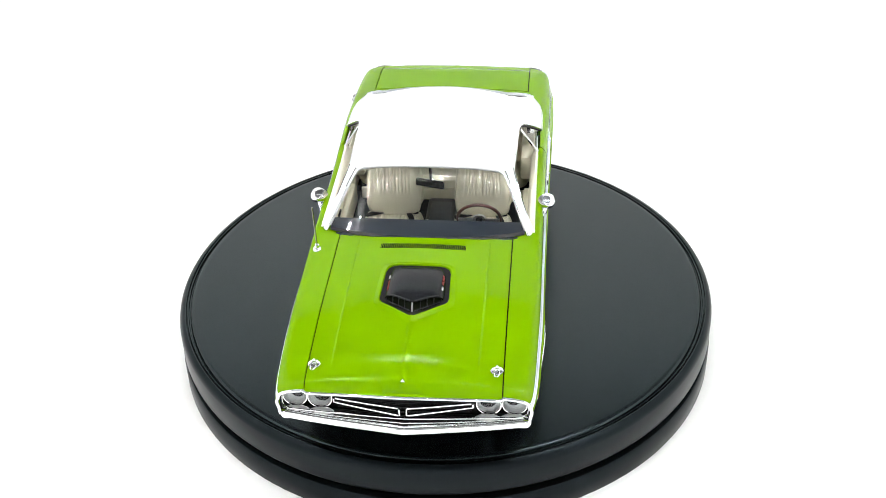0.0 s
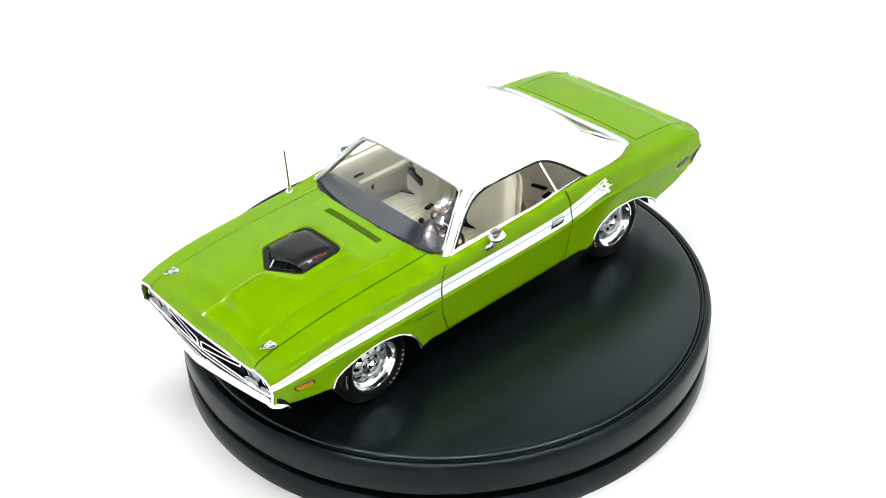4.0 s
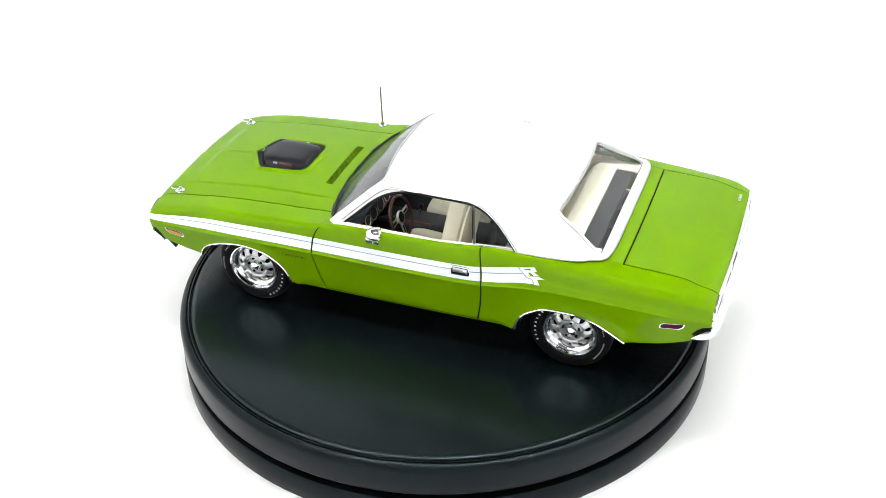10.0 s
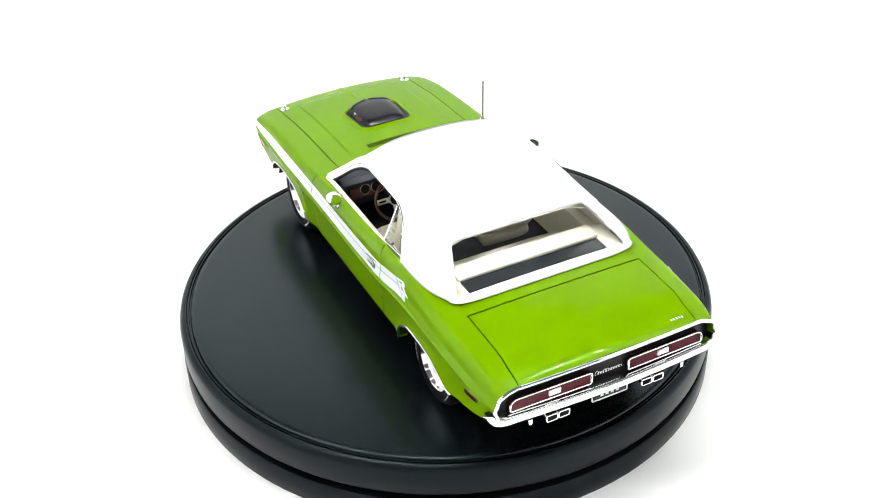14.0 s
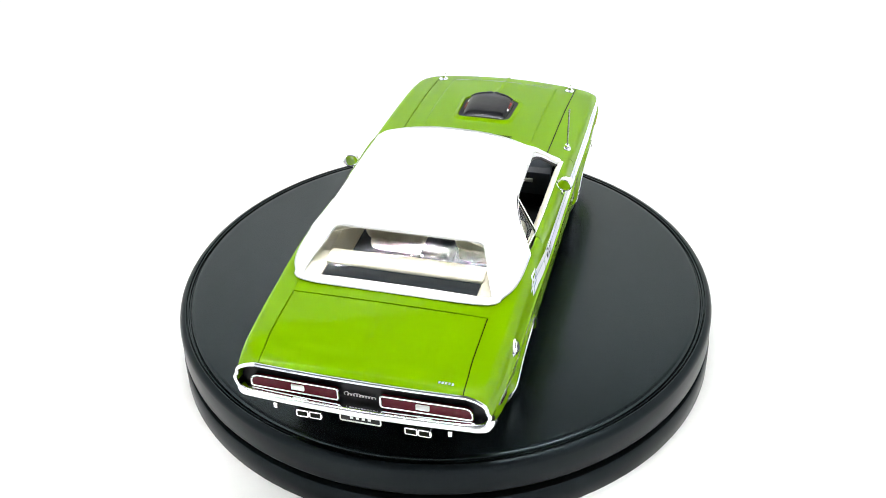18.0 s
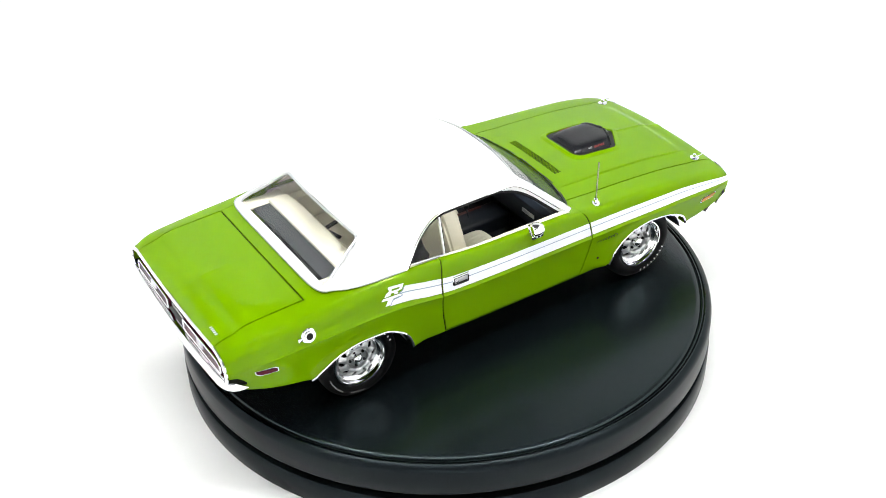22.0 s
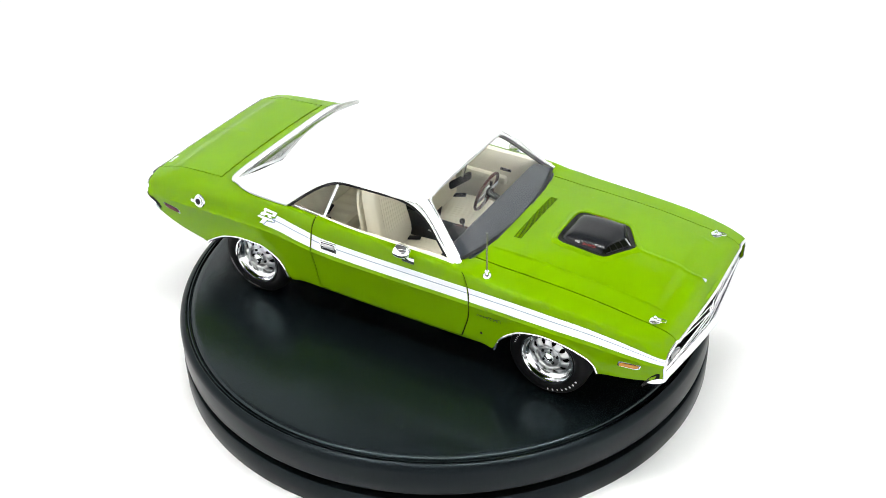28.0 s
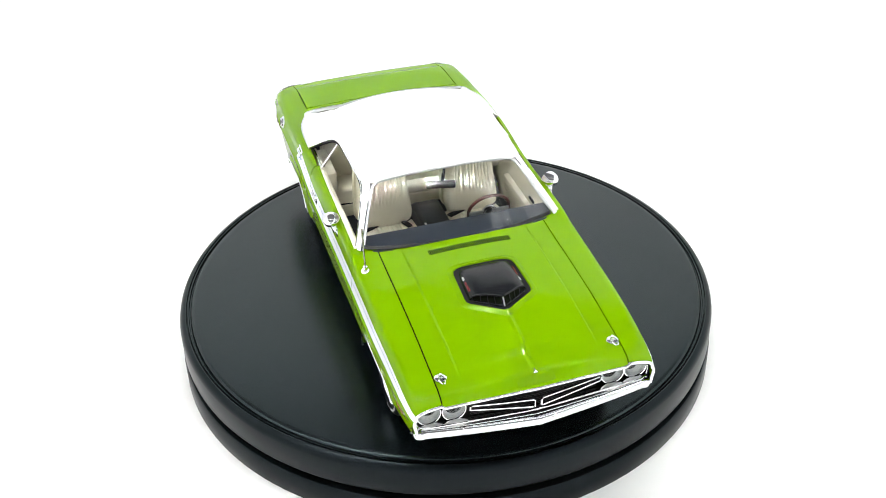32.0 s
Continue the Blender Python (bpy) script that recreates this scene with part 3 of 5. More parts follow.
for sgn in (1, -1):
    edge = [windscreen(a, sgn) for a in steps(-0.05, 1.0, 12)]
    rows = []
    for i, p in enumerate(edge):
        s = i / 12
        wide = 2.2 + 1.4 * s * s
        soft = max(0.0, (s - 0.72) / 0.28) ** 2
        rows.append([p + Vector((0.4, -sgn * 0.5, 0.25)), p + Vector((0.3, sgn * 0.7, 0.6)), p + Vector((-0.9, sgn * wide * 0.6, 0.2)), p + Vector((-2.0, sgn * wide * 0.95, -0.6)), p + Vector((-3.2 - 2.2 * soft, sgn * wide * 0.95, -1.8 - 0.5 * soft))])
    for k in (0.12, 0.25, 0.4, 0.55, 0.7, 0.85, 1.0):
        last = rows[12]
        x = 10.0 - 13.0 * k
        yr, zr = rom(roof_section(x), 4)
        goal = [Vector((x + 3, sgn * (yr - 3.2), zr + 1.0)), Vector((x + 2, sgn * (yr - 2.0), zr + 0.6)), Vector((x + 1, sgn * (yr - 0.8), zr + 0.1)), Vector((x, sgn * (yr + 0.05), zr - 0.5)), Vector((x - 1.0, sgn * (yr + 0.1), zr - 0.8))]
        w = min(1.0, k * 1.6)
        w = w * w * (3 - 2 * w)
        fall = 1.1 * (1 - k) ** 2
        rows.append([g.lerp(q + Vector((x - 10.0, 0, 0)), 1 - w) + Vector((0, 0, -fall if i == 4 else 0)) for i, (g, q) in enumerate(zip(goal, last))])
    for _ in range(5):
        mid = rows[8:18]
        rows[8:18] = [[a.lerp((b + c) / 2, 0.5) for a, b, c in zip(mid[i], rows[7 + i], rows[9 + i])] for i in range(10)]
    a_pillar = part("a_pillar", Form().grid(rows, 0.9, (20, 0, 60)), VINYL, car, "white windscreen pillar")
    part("pillar_trim", Form().tube([p + Vector((0.5, sgn * 0.2, 0.45)) for p in edge], 0.42, 6), CHROME, a_pillar)
    part("drip_rail", Form().tube([r[3] + Vector((0.2, sgn * 0.25, 0.1)) for r in rows]
                                  + [(x, sgn * (rom(roof_section(x), 4)[0] + 0.35), rom(roof_section(x), 4)[1] - 0.1) for x in steps(-6, -24, 8)]
                                  + [(x, sgn * (rom(roof_section(x), roof_v_of_z(x, dlo_top(x)))[0] + 0.4), dlo_top(x)) for x in steps(-28, -53.2, 12)], 0.42, 6), CHROME, car, "chrome drip rail")
    part("window_seal", Form().tube([r[4] + Vector((-0.1, -sgn * 0.3, -0.2)) for r in rows[1:]]
                                    + [(x, sgn * (rom(roof_section(x), 4)[0] - 0.1), rom(roof_section(x), 4)[1] - 1.0) for x in steps(-7, -24, 8)]
                                    + [(x, sgn * (rom(roof_section(x), roof_v_of_z(x, dlo_top(x)))[0] + 0.1), dlo_top(x) - 0.9) for x in steps(-28, -52.4, 12)], 0.75, 6), BLACK, car, "black rubber window seal")


def rear_glass(a, b):
    base = Vector((-89.6 + 2.2 * b * b, 40.8 * b, 57.0 + 0.3 * b * b))
    top = Vector((-68.4 + 2.4 * b * b, 32.3 * b, 71.4 - 1.8 * b * b))
    return base.lerp(top, a) + Vector((-0.55, 0, 0.8)) * (2.6 * a * (1 - a))


back = part("rear_window", Form().grid([[rear_glass(a, b) for b in steps(-1, 1, 24)] for a in steps(0, 1, 10)], 0.5), GLASS, car, "clear rear window")
back.visible_shadow = False
corner = [(math.sin(radians(q)), math.cos(radians(q))) for q in (0, 30, 60, 90)]
ring_ab = [(0.1 - 0.1 * c, 0.93 + 0.07 * k) for k, c in corner] + [(0.9 + 0.1 * k, 0.92 + 0.08 * c) for k, c in corner]
ring_ab = [(0.0, b) for b in steps(-0.88, 0.88, 14)] + ring_ab[:4] + [(a, 1.0) for a in steps(0.2, 0.8, 5)] + ring_ab[4:] + [(1.0, b) for b in steps(0.86, -0.86, 14)]
ring_ab += [(a, -b) for a, b in ([(a, b) for a, b in ring_ab if b > 0.9][::-1])]
loop = [rear_glass(a, b) for a, b in ring_ab]
part("rear_window_trim", Form().tube([p + Vector((-0.2, 0, 0.25)) for p in loop], 0.65, 8, closed=True), ALLOY, back)

# ---- underside and wheel wells ----
part("underbody", Form().box((0, 0, 19.5), (100, 92, 5), 1.0).box((78, 0, 23), (50, 56, 8), 1.0).box((-78, 0, 23), (50, 56, 8), 1.0)
     .box((113, 0, 28), (24, 88, 6), 1.0).box((-112, 0, 29), (34, 84, 5), 1.0), BLACK, car, "black chassis plate")
for wx in (78, -78):
    well = []
    for a in steps(12, 168, 18):
        c, s = math.cos(radians(a)), math.sin(radians(a))
        well.append([(wx + 23.7 * c, y, 17.0 + 19.4 * s) for y in (29, 40, 48.6)])
    liner = Form().grid(well, 0.4, (wx, 40, 16))
    liner.add([(wx + 24.2 * math.cos(radians(a)), 29, 17.0 + 20.0 * math.sin(radians(a))) for a in steps(12, 168, 18)], [tuple(range(19))])
    both_sides("wheel_well", liner, BLACK, car)

# ---- wheels ----
def wheel(x, side, turn):
    """side 1: the left. Axis along y, face outward."""
    hub = new("wheel")
    hub.parent = car
    hub.matrix_local = Matrix.Translation((x * MM, side * 46.6 * MM, 18.6 * MM)) @ pose(0, 0, 0, -90 * side, 0, 0) @ pose(0, 0, 0, 0, 0, turn)
    tagged(hub, "chrome rally wheel with a black lettered tyre")
    R = 18.6
    part("tyre", Form().lathe([(12.4, -13), (14.5, -14), (17.2, -13.2), (18.3, -11.5), (R, -9.5), (R, -2.6), (18.2, -0.8), (17.2, 0.35),
                               (15.2, 0.9), (13.6, 0.7), (12.7, 0.0), (12.3, -1.2), (12.3, -13)], 56), RUBBER, hub)
    for g in (-4.5, -6.5, -8.5):
        part("tread_groove", Form().lathe([(R + 0.03, g - 0.25), (R + 0.06, g), (R + 0.03, g + 0.25)], 48), GAP, hub)
    rim = part("rim", Form().lathe([(12.3, -1.2), (12.6, -0.1), (12.3, 0.5), (11.7, 0.5), (11.3, -0.2), (11.0, -1.2), (10.6, -1.7), (10.1, -1.9), (9.8, -2.3), (9.3, -2.7), (9.0, -3.4), (8.9, -4.3)], 56), CHROME, hub, "polished rim lip")
    disc = Form().lathe([(5.2, -1.5), (4.9, -1.3), (4.6, -1.8), (4.4, -2.6), (0.01, -2.7)], 40)
    part("wheel_centre", disc, ALLOY, rim)
    n = 10
    for i in range(n):
        a0 = 2 * math.pi * i / n
        rows = []
        for r, h, wdt in ((5.0, -1.5, 0.314), (5.6, -1.05, 0.314), (6.3, -0.95, 0.31), (6.7, -1.05, 0.25), (7.4, -1.3, 0.205), (8.2, -1.75, 0.18), (8.6, -2.1, 0.21), (9.2, -2.5, 0.314)):
            rows.append([(r * math.cos(a0 + w * wdt), r * math.sin(a0 + w * wdt), h - 0.28 * abs(w) ** 3) for w in (-1, -0.6, 0, 0.6, 1)])
        part("spoke", Form().grid(rows, 0.7, (0, 0, -20)), ALLOY, rim)
    part("brake_drum", Form().lathe([(10.2, -5.6), (6.0, -5.4), (0.01, -5.4)], 32), BLACK, hub)
    part("hub_cap", Form().lathe([(2.5, -2.6), (2.45, -1.4), (2.1, -0.9), (1.6, -0.75), (0.9, -0.2), (0.01, 0.0)], 24), CHROME, hub)
    for i in range(5):
        a = 2 * math.pi * (i + 0.3) / 5
        part("lug_nut", Form().lathe([(0.66, -2.8), (0.66, -1.9), (0.4, -1.6), (0.01, -1.6)], 8, Matrix.Translation((3.7 * math.cos(a), 3.7 * math.sin(a), 0))), BLACK, hub)
    # raised white marks on the sidewall, read as plain bars
    for start, count, step, tall in ((0, 8, 8.6, 0.95), (175, 9, 4.4, 0.5), (228, 6, 4.4, 0.5)):
        for k in range(count):
            a = radians(start + k * step)
            m = Matrix.Rotation(a, 4, "Z") @ Matrix.Translation((15.5, 0, 0.92))
            wide = 0.65 if tall > 0.8 else 0.42
            part("sidewall_mark", Form().box(None, (tall, wide, 0.16), 0.04, m, 1), LETTER, hub)
    return hub


for wx, side, turn in ((77.8, 1, 120), (-77.2, 1, -37), (77.8, -1, -86), (-77.2, -1, 20)):
    wheel(wx, side, turn)

# ---- wheel arch trims ----
for arch, lo, hi in ((arch_front, 54.9, 102.3), (arch_rear, -101.9, -53.7)):
    xs = spaced(lo, hi, 1.6, ARCH_MARKS)
    path = [Vector(on_side(x, max(arch(x), z_bot(x) + 0.3), 0.12)) for x in xs]
    both_sides("arch_trim", Form().tube(path, 0.55, 6), CHROME, car, "bright wheel arch moulding")
# ---- side stripes with a thin line ----
stripe_lo = curve((-66, 46.2), (-61, 45.8), (-55, 45.0), (-45, 42.8), (-31, 40.9), (0, 40.0), (55, 39.9), (93, 39.5), (118, 38.4), (130, 37.5))
stripe_hi = curve((-61, 53.2), (-55, 52.2), (-45, 50.0), (-31, 47.5), (0, 46.5), (55, 46.1), (93, 45.0), (108, 43.6), (118, 42.1), (130, 39.9))


def tape_by_seam(seam, sign, far, f0, f1, out, thick=0.12):
    """Tape that ends along a door's seam."""
    rows = []
    for s in steps(0, 1, 34):
        row = []
        for k in steps(0, 1, 8 if f1 - f0 > 0.2 else 2):
            f = f0 + (f1 - f0) * k
            xe = 40.0 if seam is door_front else -38.0
            for _ in range(4):
                xe = seam(stripe_lo(xe) + (stripe_hi(xe) - stripe_lo(xe)) * f)
            xe += sign * 0.42
            start = far(f) if callable(far) else far
            x = start + (xe - start) * s
            row.append(on_side(x, stripe_lo(x) + (stripe_hi(x) - stripe_lo(x)) * f, out))
        rows.append(row)
    return Form().grid(rows, thick)


def door_tape(f0, f1, out):
    rows = []
    for s in steps(0, 1, 30):
        row = []
        for k in steps(0, 1, 8 if f1 - f0 > 0.2 else 2):
            f = f0 + (f1 - f0) * k
            xr, xf = -38.0, 42.0
            for _ in range(4):
                xr = door_rear(stripe_lo(xr) + (stripe_hi(xr) - stripe_lo(xr)) * f)
                xf = door_front(stripe_lo(xf) + (stripe_hi(xf) - stripe_lo(xf)) * f)
            x = xr + 0.42 + (xf - xr - 0.84) * s
            row.append(on_side(x, stripe_lo(x) + (stripe_hi(x) - stripe_lo(x)) * f, out))
        rows.append(row)
    return Form().grid(rows, 0.12)


for panels, maker in ((fenders, lambda f0, f1, o: tape_by_seam(door_front, 1, 129.9, f0, f1, o)),
                      (doors, door_tape)):
    white, line = maker(0.0, 1.0, 0.14), maker(0.57, 0.625, 0.20)
    for pnl, w, l in ((panels[0], white, line), (panels[1], white.flipped(), line.flipped())):
        part("side_stripe", w, WHITE, pnl, "white side stripe")
        part("pinstripe", l, BLUE_LINE, pnl, "thin grey-blue line")

# on the quarters the stripe ends along the badge, with a thin line round it
END_LEFT = curve((0.0, -62.3), (0.3, -60.9), (0.36, -58.8), (0.56, -57.7), (1.0, -55.0))
END_RIGHT = curve((0.0, -64.4), (0.32, -62.3), (0.4, -58.6), (0.5, -57.8), (0.62, -59.4), (0.72, -57.9), (1.0, -56.6))
for pnl, end, flip in ((quarters[0], END_LEFT, False), (quarters[1], END_RIGHT, True)):
    white, line = tape_by_seam(door_rear, -1, end, 0.0, 1.0, 0.14), tape_by_seam(door_rear, -1, end, 0.57, 0.625, 0.20)
    rim = []
    for f in steps(0.0, 1.0, 24):
        x = end(f)
        rim.append(on_side(x, stripe_lo(x) + (stripe_hi(x) - stripe_lo(x)) * f, 0.16))
    outline = Form().tube(rim, 0.2, 6)
    part("side_stripe", white.flipped() if flip else white, WHITE, pnl, "white side stripe")
    part("pinstripe", line.flipped() if flip else line, BLUE_LINE, pnl, "thin grey-blue line")
    part("badge_outline", outline.flipped() if flip else outline, BLUE_LINE, pnl, "thin grey-blue line round the badge")

# seam under the doors
sill_seam = Form().tube([on_side(x, z_bot(x) + 2.6, -0.02) for x in steps(-35.6, 38.0, 24)], 0.16, 6)
part("shut_line", sill_seam, GAP, car)
part("shut_line", sill_seam.flipped(), GAP, car)
# two-block tape badge that ends the stripe
BADGE_LEFT = ([(-55.2, 52.2), (-61.9, 53.5), (-63.2, 52.0), (-62.0, 51.3), (-64.3, 49.9), (-62.0, 49.5), (-60.4, 50.9), (-59.4, 50.7), (-60.3, 49.3), (-58.0, 49.0)],
              [(-57.9, 48.7), (-64.4, 49.5), (-66.7, 48.7), (-63.4, 48.1), (-64.8, 45.9), (-62.5, 45.7), (-61.0, 47.8), (-58.7, 47.6)],
              [(-57.6, 52.1), (-60.3, 52.7), (-60.8, 52.1), (-58.1, 51.6)])
BADGE_RIGHT = ([(-66.4, 50.7), (-63.7, 54.4), (-56.6, 53.7), (-57.9, 51.7), (-60.1, 51.4), (-59.7, 50.3), (-61.6, 50.4), (-62.0, 51.5), (-63.1, 51.5), (-63.7, 50.6)],
               [(-68.0, 49.3), (-67.1, 50.2), (-57.8, 49.7), (-58.7, 48.8), (-62.5, 48.7), (-64.2, 46.5), (-66.6, 46.6), (-64.8, 48.8)],
               [(-62.4, 53.2), (-58.8, 52.9), (-59.3, 52.3), (-62.9, 52.5)])
for pnl, flip, shapes in ((quarters[0], False, BADGE_LEFT), (quarters[1], True, BADGE_RIGHT)):
    for i, outline in enumerate(shapes):
        out = 0.24 if i == 2 else 0.16
        f = Form().prism(outline, lambda u, v, w: on_side(u, v, out + w - 0.14), 0.14)
        part("tape_badge" if i < 2 else "badge_slot", f.flipped() if flip else f, WHITE if i < 2 else GREEN, pnl, "white block badge at the stripe's end" if i < 2 else "")

# ---- door furniture ----
for d, flip in ((doors[0], False), (doors[1], True)):
    def put(name, f, mat, parent, label=""):
        return part(name, f.flipped() if flip else f, mat, parent, label)
    hx, hz = -28.9, 44.6
    hc = Vector(on_side(hx, hz))
    handle = put("handle_plate", Form().box(hc + Vector((0, 0.1, 0)), (8.6, 1.0, 4.9), 0.45), CHROME, d, "chrome door handle plate")
    put("handle_recess", Form().box(hc + Vector((0, 0.25, 0)), (7.5, 0.9, 3.9), 0.3), BLACK, handle)
    put("handle_flap", Form().box(hc + Vector((0, 0.45, 0.3)), (6.8, 0.9, 2.6), 0.35), ALLOY, handle)
    put("handle_slot", Form().box(hc + Vector((0.2, 0.5, -0.75)), (5.2, 0.9, 0.5), 0.1), BLACK, handle)
    put("handle_button", Form().lathe([(0.7, 0), (0.65, 0.5), (0.01, 0.6)], 14, Matrix.Translation(hc + Vector((-2.4, 0.75, 0.4))) @ Matrix.Rotation(radians(-90), 4, "X")), CHROME, handle)
    # mirror: bullet head on a short foot
    foot = Vector(on_side(12.6, 50.8))
    mirror = put("mirror_foot", Form().box(foot + Vector((0, 0.1, -0.2)), (6.4, 0.9, 3.0), 0.4).tube([foot + Vector((0, 0.0, 0)), foot + Vector((-0.6, 0.8, 1.6)), foot + Vector((-1.6, 1.4, 3.0))], [1.7, 1.3, 1.2], 10), CHROME, d, "chrome mirror foot")
    head = Matrix.Translation(foot + Vector((-2.2, 1.6, 4.6))) @ Matrix.Rotation(radians(14), 4, "Z") @ Matrix.Rotation(radians(90), 4, "Y") @ Matrix.Scale(0.82, 4, (1, 0, 0))
    put("mirror_head", Form().lathe([(0.01, 4.4), (1.4, 4.0), (2.7, 2.9), (3.5, 1.2), (3.75, -0.6), (3.75, -1.8), (3.4, -2.1), (3.2, -1.6), (0.01, -1.5)], 24, head), CHROME, d, "chrome bullet mirror")
    # inner door panel and belt trim
    put("door_card", Form().grid([[(x, 43.6, 20), (x, 43.8, 34), (x, 44.2, 46), (x, 44.6, 51.5), (x, 45.4, 53.4), (x, y_sh(x) - 2.4, z_sh(x) + 0.2)] for x in steps(-36, 33, 8)], 0.6), CREAM, d, "cream moulded door card")
    put("belt_trim", Form().tube([(x, y_sh(x) - 2.4, z_sh(x) + 0.25) for x in steps(-36, 33, 14)], 0.5, 6), CREAM, d)
    put("armrest", Form().box((-6, 43, 40), (34, 4.4, 4.2), 1.2), CREAM, d)
    put("inner_handle", Form().box((10, 43.6, 45.5), (6, 1.4, 1.4), 0.4), BLACK, d)
    put("window_crank", Form().box((2, 43.6, 37), (1.6, 1.6, 6), 0.4), BLACK, d)

# quarter windows with a bright leading post
for sgn in (1, -1):
    rows = []
    for s in steps(0, 1, 10):
        x = -33.5 - 17.5 * s
        zt = min(dlo_top(x) - 0.4, 69.6)
        zb = 56.4 + 0.9 * s
        xt = x + (1 - s) * 3.0
        rows.append([(x + (xt - x) * k, sgn * (47.2 + (38.0 - 47.2) * ((zb + (zt - zb) * k) - 56) / 14.4), zb + (zt - zb) * k) for k in steps(0, 1, 6)])
    q = part("quarter_window", Form().grid(rows, 0.4), SMOKE, car, "fixed rear side window")
    q.visible_shadow = False
    part("window_post", Form().tube([rows[0][0], rows[0][3], rows[0][6]], 0.75, 6), CHROME, q)
    part("window_sill_trim", Form().tube([r[0] for r in rows], 0.45, 6), CHROME, q)

# ---- bonnet furniture ----
cx, cy = 79.0, 0.0
ring = []
for (x1, y1), (x2, y2) in zip(SCOOP_OUT, SCOOP_OUT[1:] + SCOOP_OUT[:1]):
    ring += [(x1 + (x2 - x1) * k, y1 + (y2 - y1) * k) for k in (0, 0.2, 0.4, 0.6, 0.8)]
# flush black sheet: the dark of the deep opening put into colour
seal = Form().grid([[(cx + (x - cx) * s, y * s, deck(cx + (x - cx) * s, y * s) + 0.12) for x, y in ring + ring[:1]] for s in (0.02, 0.35, 0.7, 0.9, 1.0)], 0.25, (79, 0, 0))
scoop = part("scoop_gap_shade", seal, BLACK, hood, "black sheet standing in for the shaded gap round the scoop")
lip_rows = [[(cx + (x - cx) * q, y * q, deck(cx + (x - cx) * q, y * q) + up) for x, y in ring + ring[:1]]
            for q, up in ((0.985, 0.1), (0.99, 0.75), (1.01, 0.95), (1.04, 0.85), (1.09, 0.4), (1.14, 0.08), (1.18, -0.1))]
part("scoop_lip", Form().grid(lip_rows, 0.15, (79, 0, 0)), GREEN, hood, "raised green lip round the scoop", sharp=60)


def scoop_top(x, share):
    """Height of the scoop: flat on top, steep at its sides."""
    long_h = curve((65.5, 0.5), (66.5, 1.7), (69, 2.7), (76, 3.5), (84, 3.8), (88, 3.6), (93.5, 3.2))(x)
    return deck(min(x, 94), 0) - 0.2 + long_h * (1 - abs(share) ** 5) ** 0.7


def scoop_pt(s, share):
    """s from the rear to the front lip, which is a blunt arrow."""
    x = 65.5 + (90.8 - 5.6 * abs(share) ** 1.1 - 65.5) * s
    w = curve((65.5, 9.6), (67.5, 11.2), (80, 12.2), (85.5, 12.2), (91, 11.6))(x)
    return (x, share * w, scoop_top(x, share))


shaker = part("air_scoop", Form().grid([[scoop_pt(s, k) for k in steps(-1, 1, 28)] for s in steps(0, 1, 20)], 0.5, (78, 0, 0)), SATIN, hood, "satin black air scoop with twin mouths", sharp=45)
for sgn in (1, -1):
    lip = [Vector(scoop_pt(1.0, sgn * k)) for k in steps(0.06, 0.9, 8)]
    sill = [Vector((p.x + 2.6 * (1 - i / 12), p.y, deck(p.x, p.y) + 0.35)) for i, p in enumerate(lip)]
    part("scoop_mouth", Form().grid([[p + Vector((-0.4, 0, -0.3)) for p in lip], [p + Vector((-0.6, 0, 0)) for p in sill]], 0.3, (78, 0, 50)), GAP, shaker)
    part("scoop_brow", Form().tube(lip, 0.5, 6), SATIN, shaker)
    part("scoop_sill", Form().tube(sill, 0.45, 6), SATIN, shaker)
    for k in (2, 4, 6):
        part("mouth_rib", Form().tube([lip[k] + Vector((0, 0, -0.4)), sill[k]], 0.22, 5), BLACK, shaker)
tip = Vector(scoop_pt(1.0, 0.0))
part("scoop_divider", Form().tube([tip + Vector((0.2, 0, -0.2)), (tip.x + 2.6, 0, deck(tip.x + 2.6, 0) + 0.2)], 0.3, 6), ALLOY, shaker)


def lettering(words, size, mat, m, parent, name):
    c = bpy.data.curves.new(name, "FONT")
    c.body, c.size, c.extrude, c.align_x, c.align_y = words, size * MM, 0.05 * MM, "CENTER", "CENTER"
    tmp = bpy.data.objects.new(name, c)
    mesh = bpy.data.meshes.new_from_object(tmp)
    bpy.data.objects.remove(tmp)
    mesh.materials.append(mat)
    ob = new(name, mesh)
    ob.parent = parent
    ob.matrix_local = m
    return ob


for sgn in (1, -1):
    tilt = pose(0, 0, 0, 48, 0, 0)
    for words, x, size, mat in (("440", 73.6, 1.5, LETTER), ("SIX PACK", 79.2, 1.5, RED_PRINT)):
        xx = x if sgn < 0 else 154.0 - x
        m = Matrix.Translation((xx * MM, sgn * 11.2 * MM, (deck(xx, 0) + 1.6) * MM)) @ pose(0, 0, 0, 0, 0, 0 if sgn < 0 else 180) @ tilt
        lettering(words, size, mat, m, shaker, "engine_lettering")

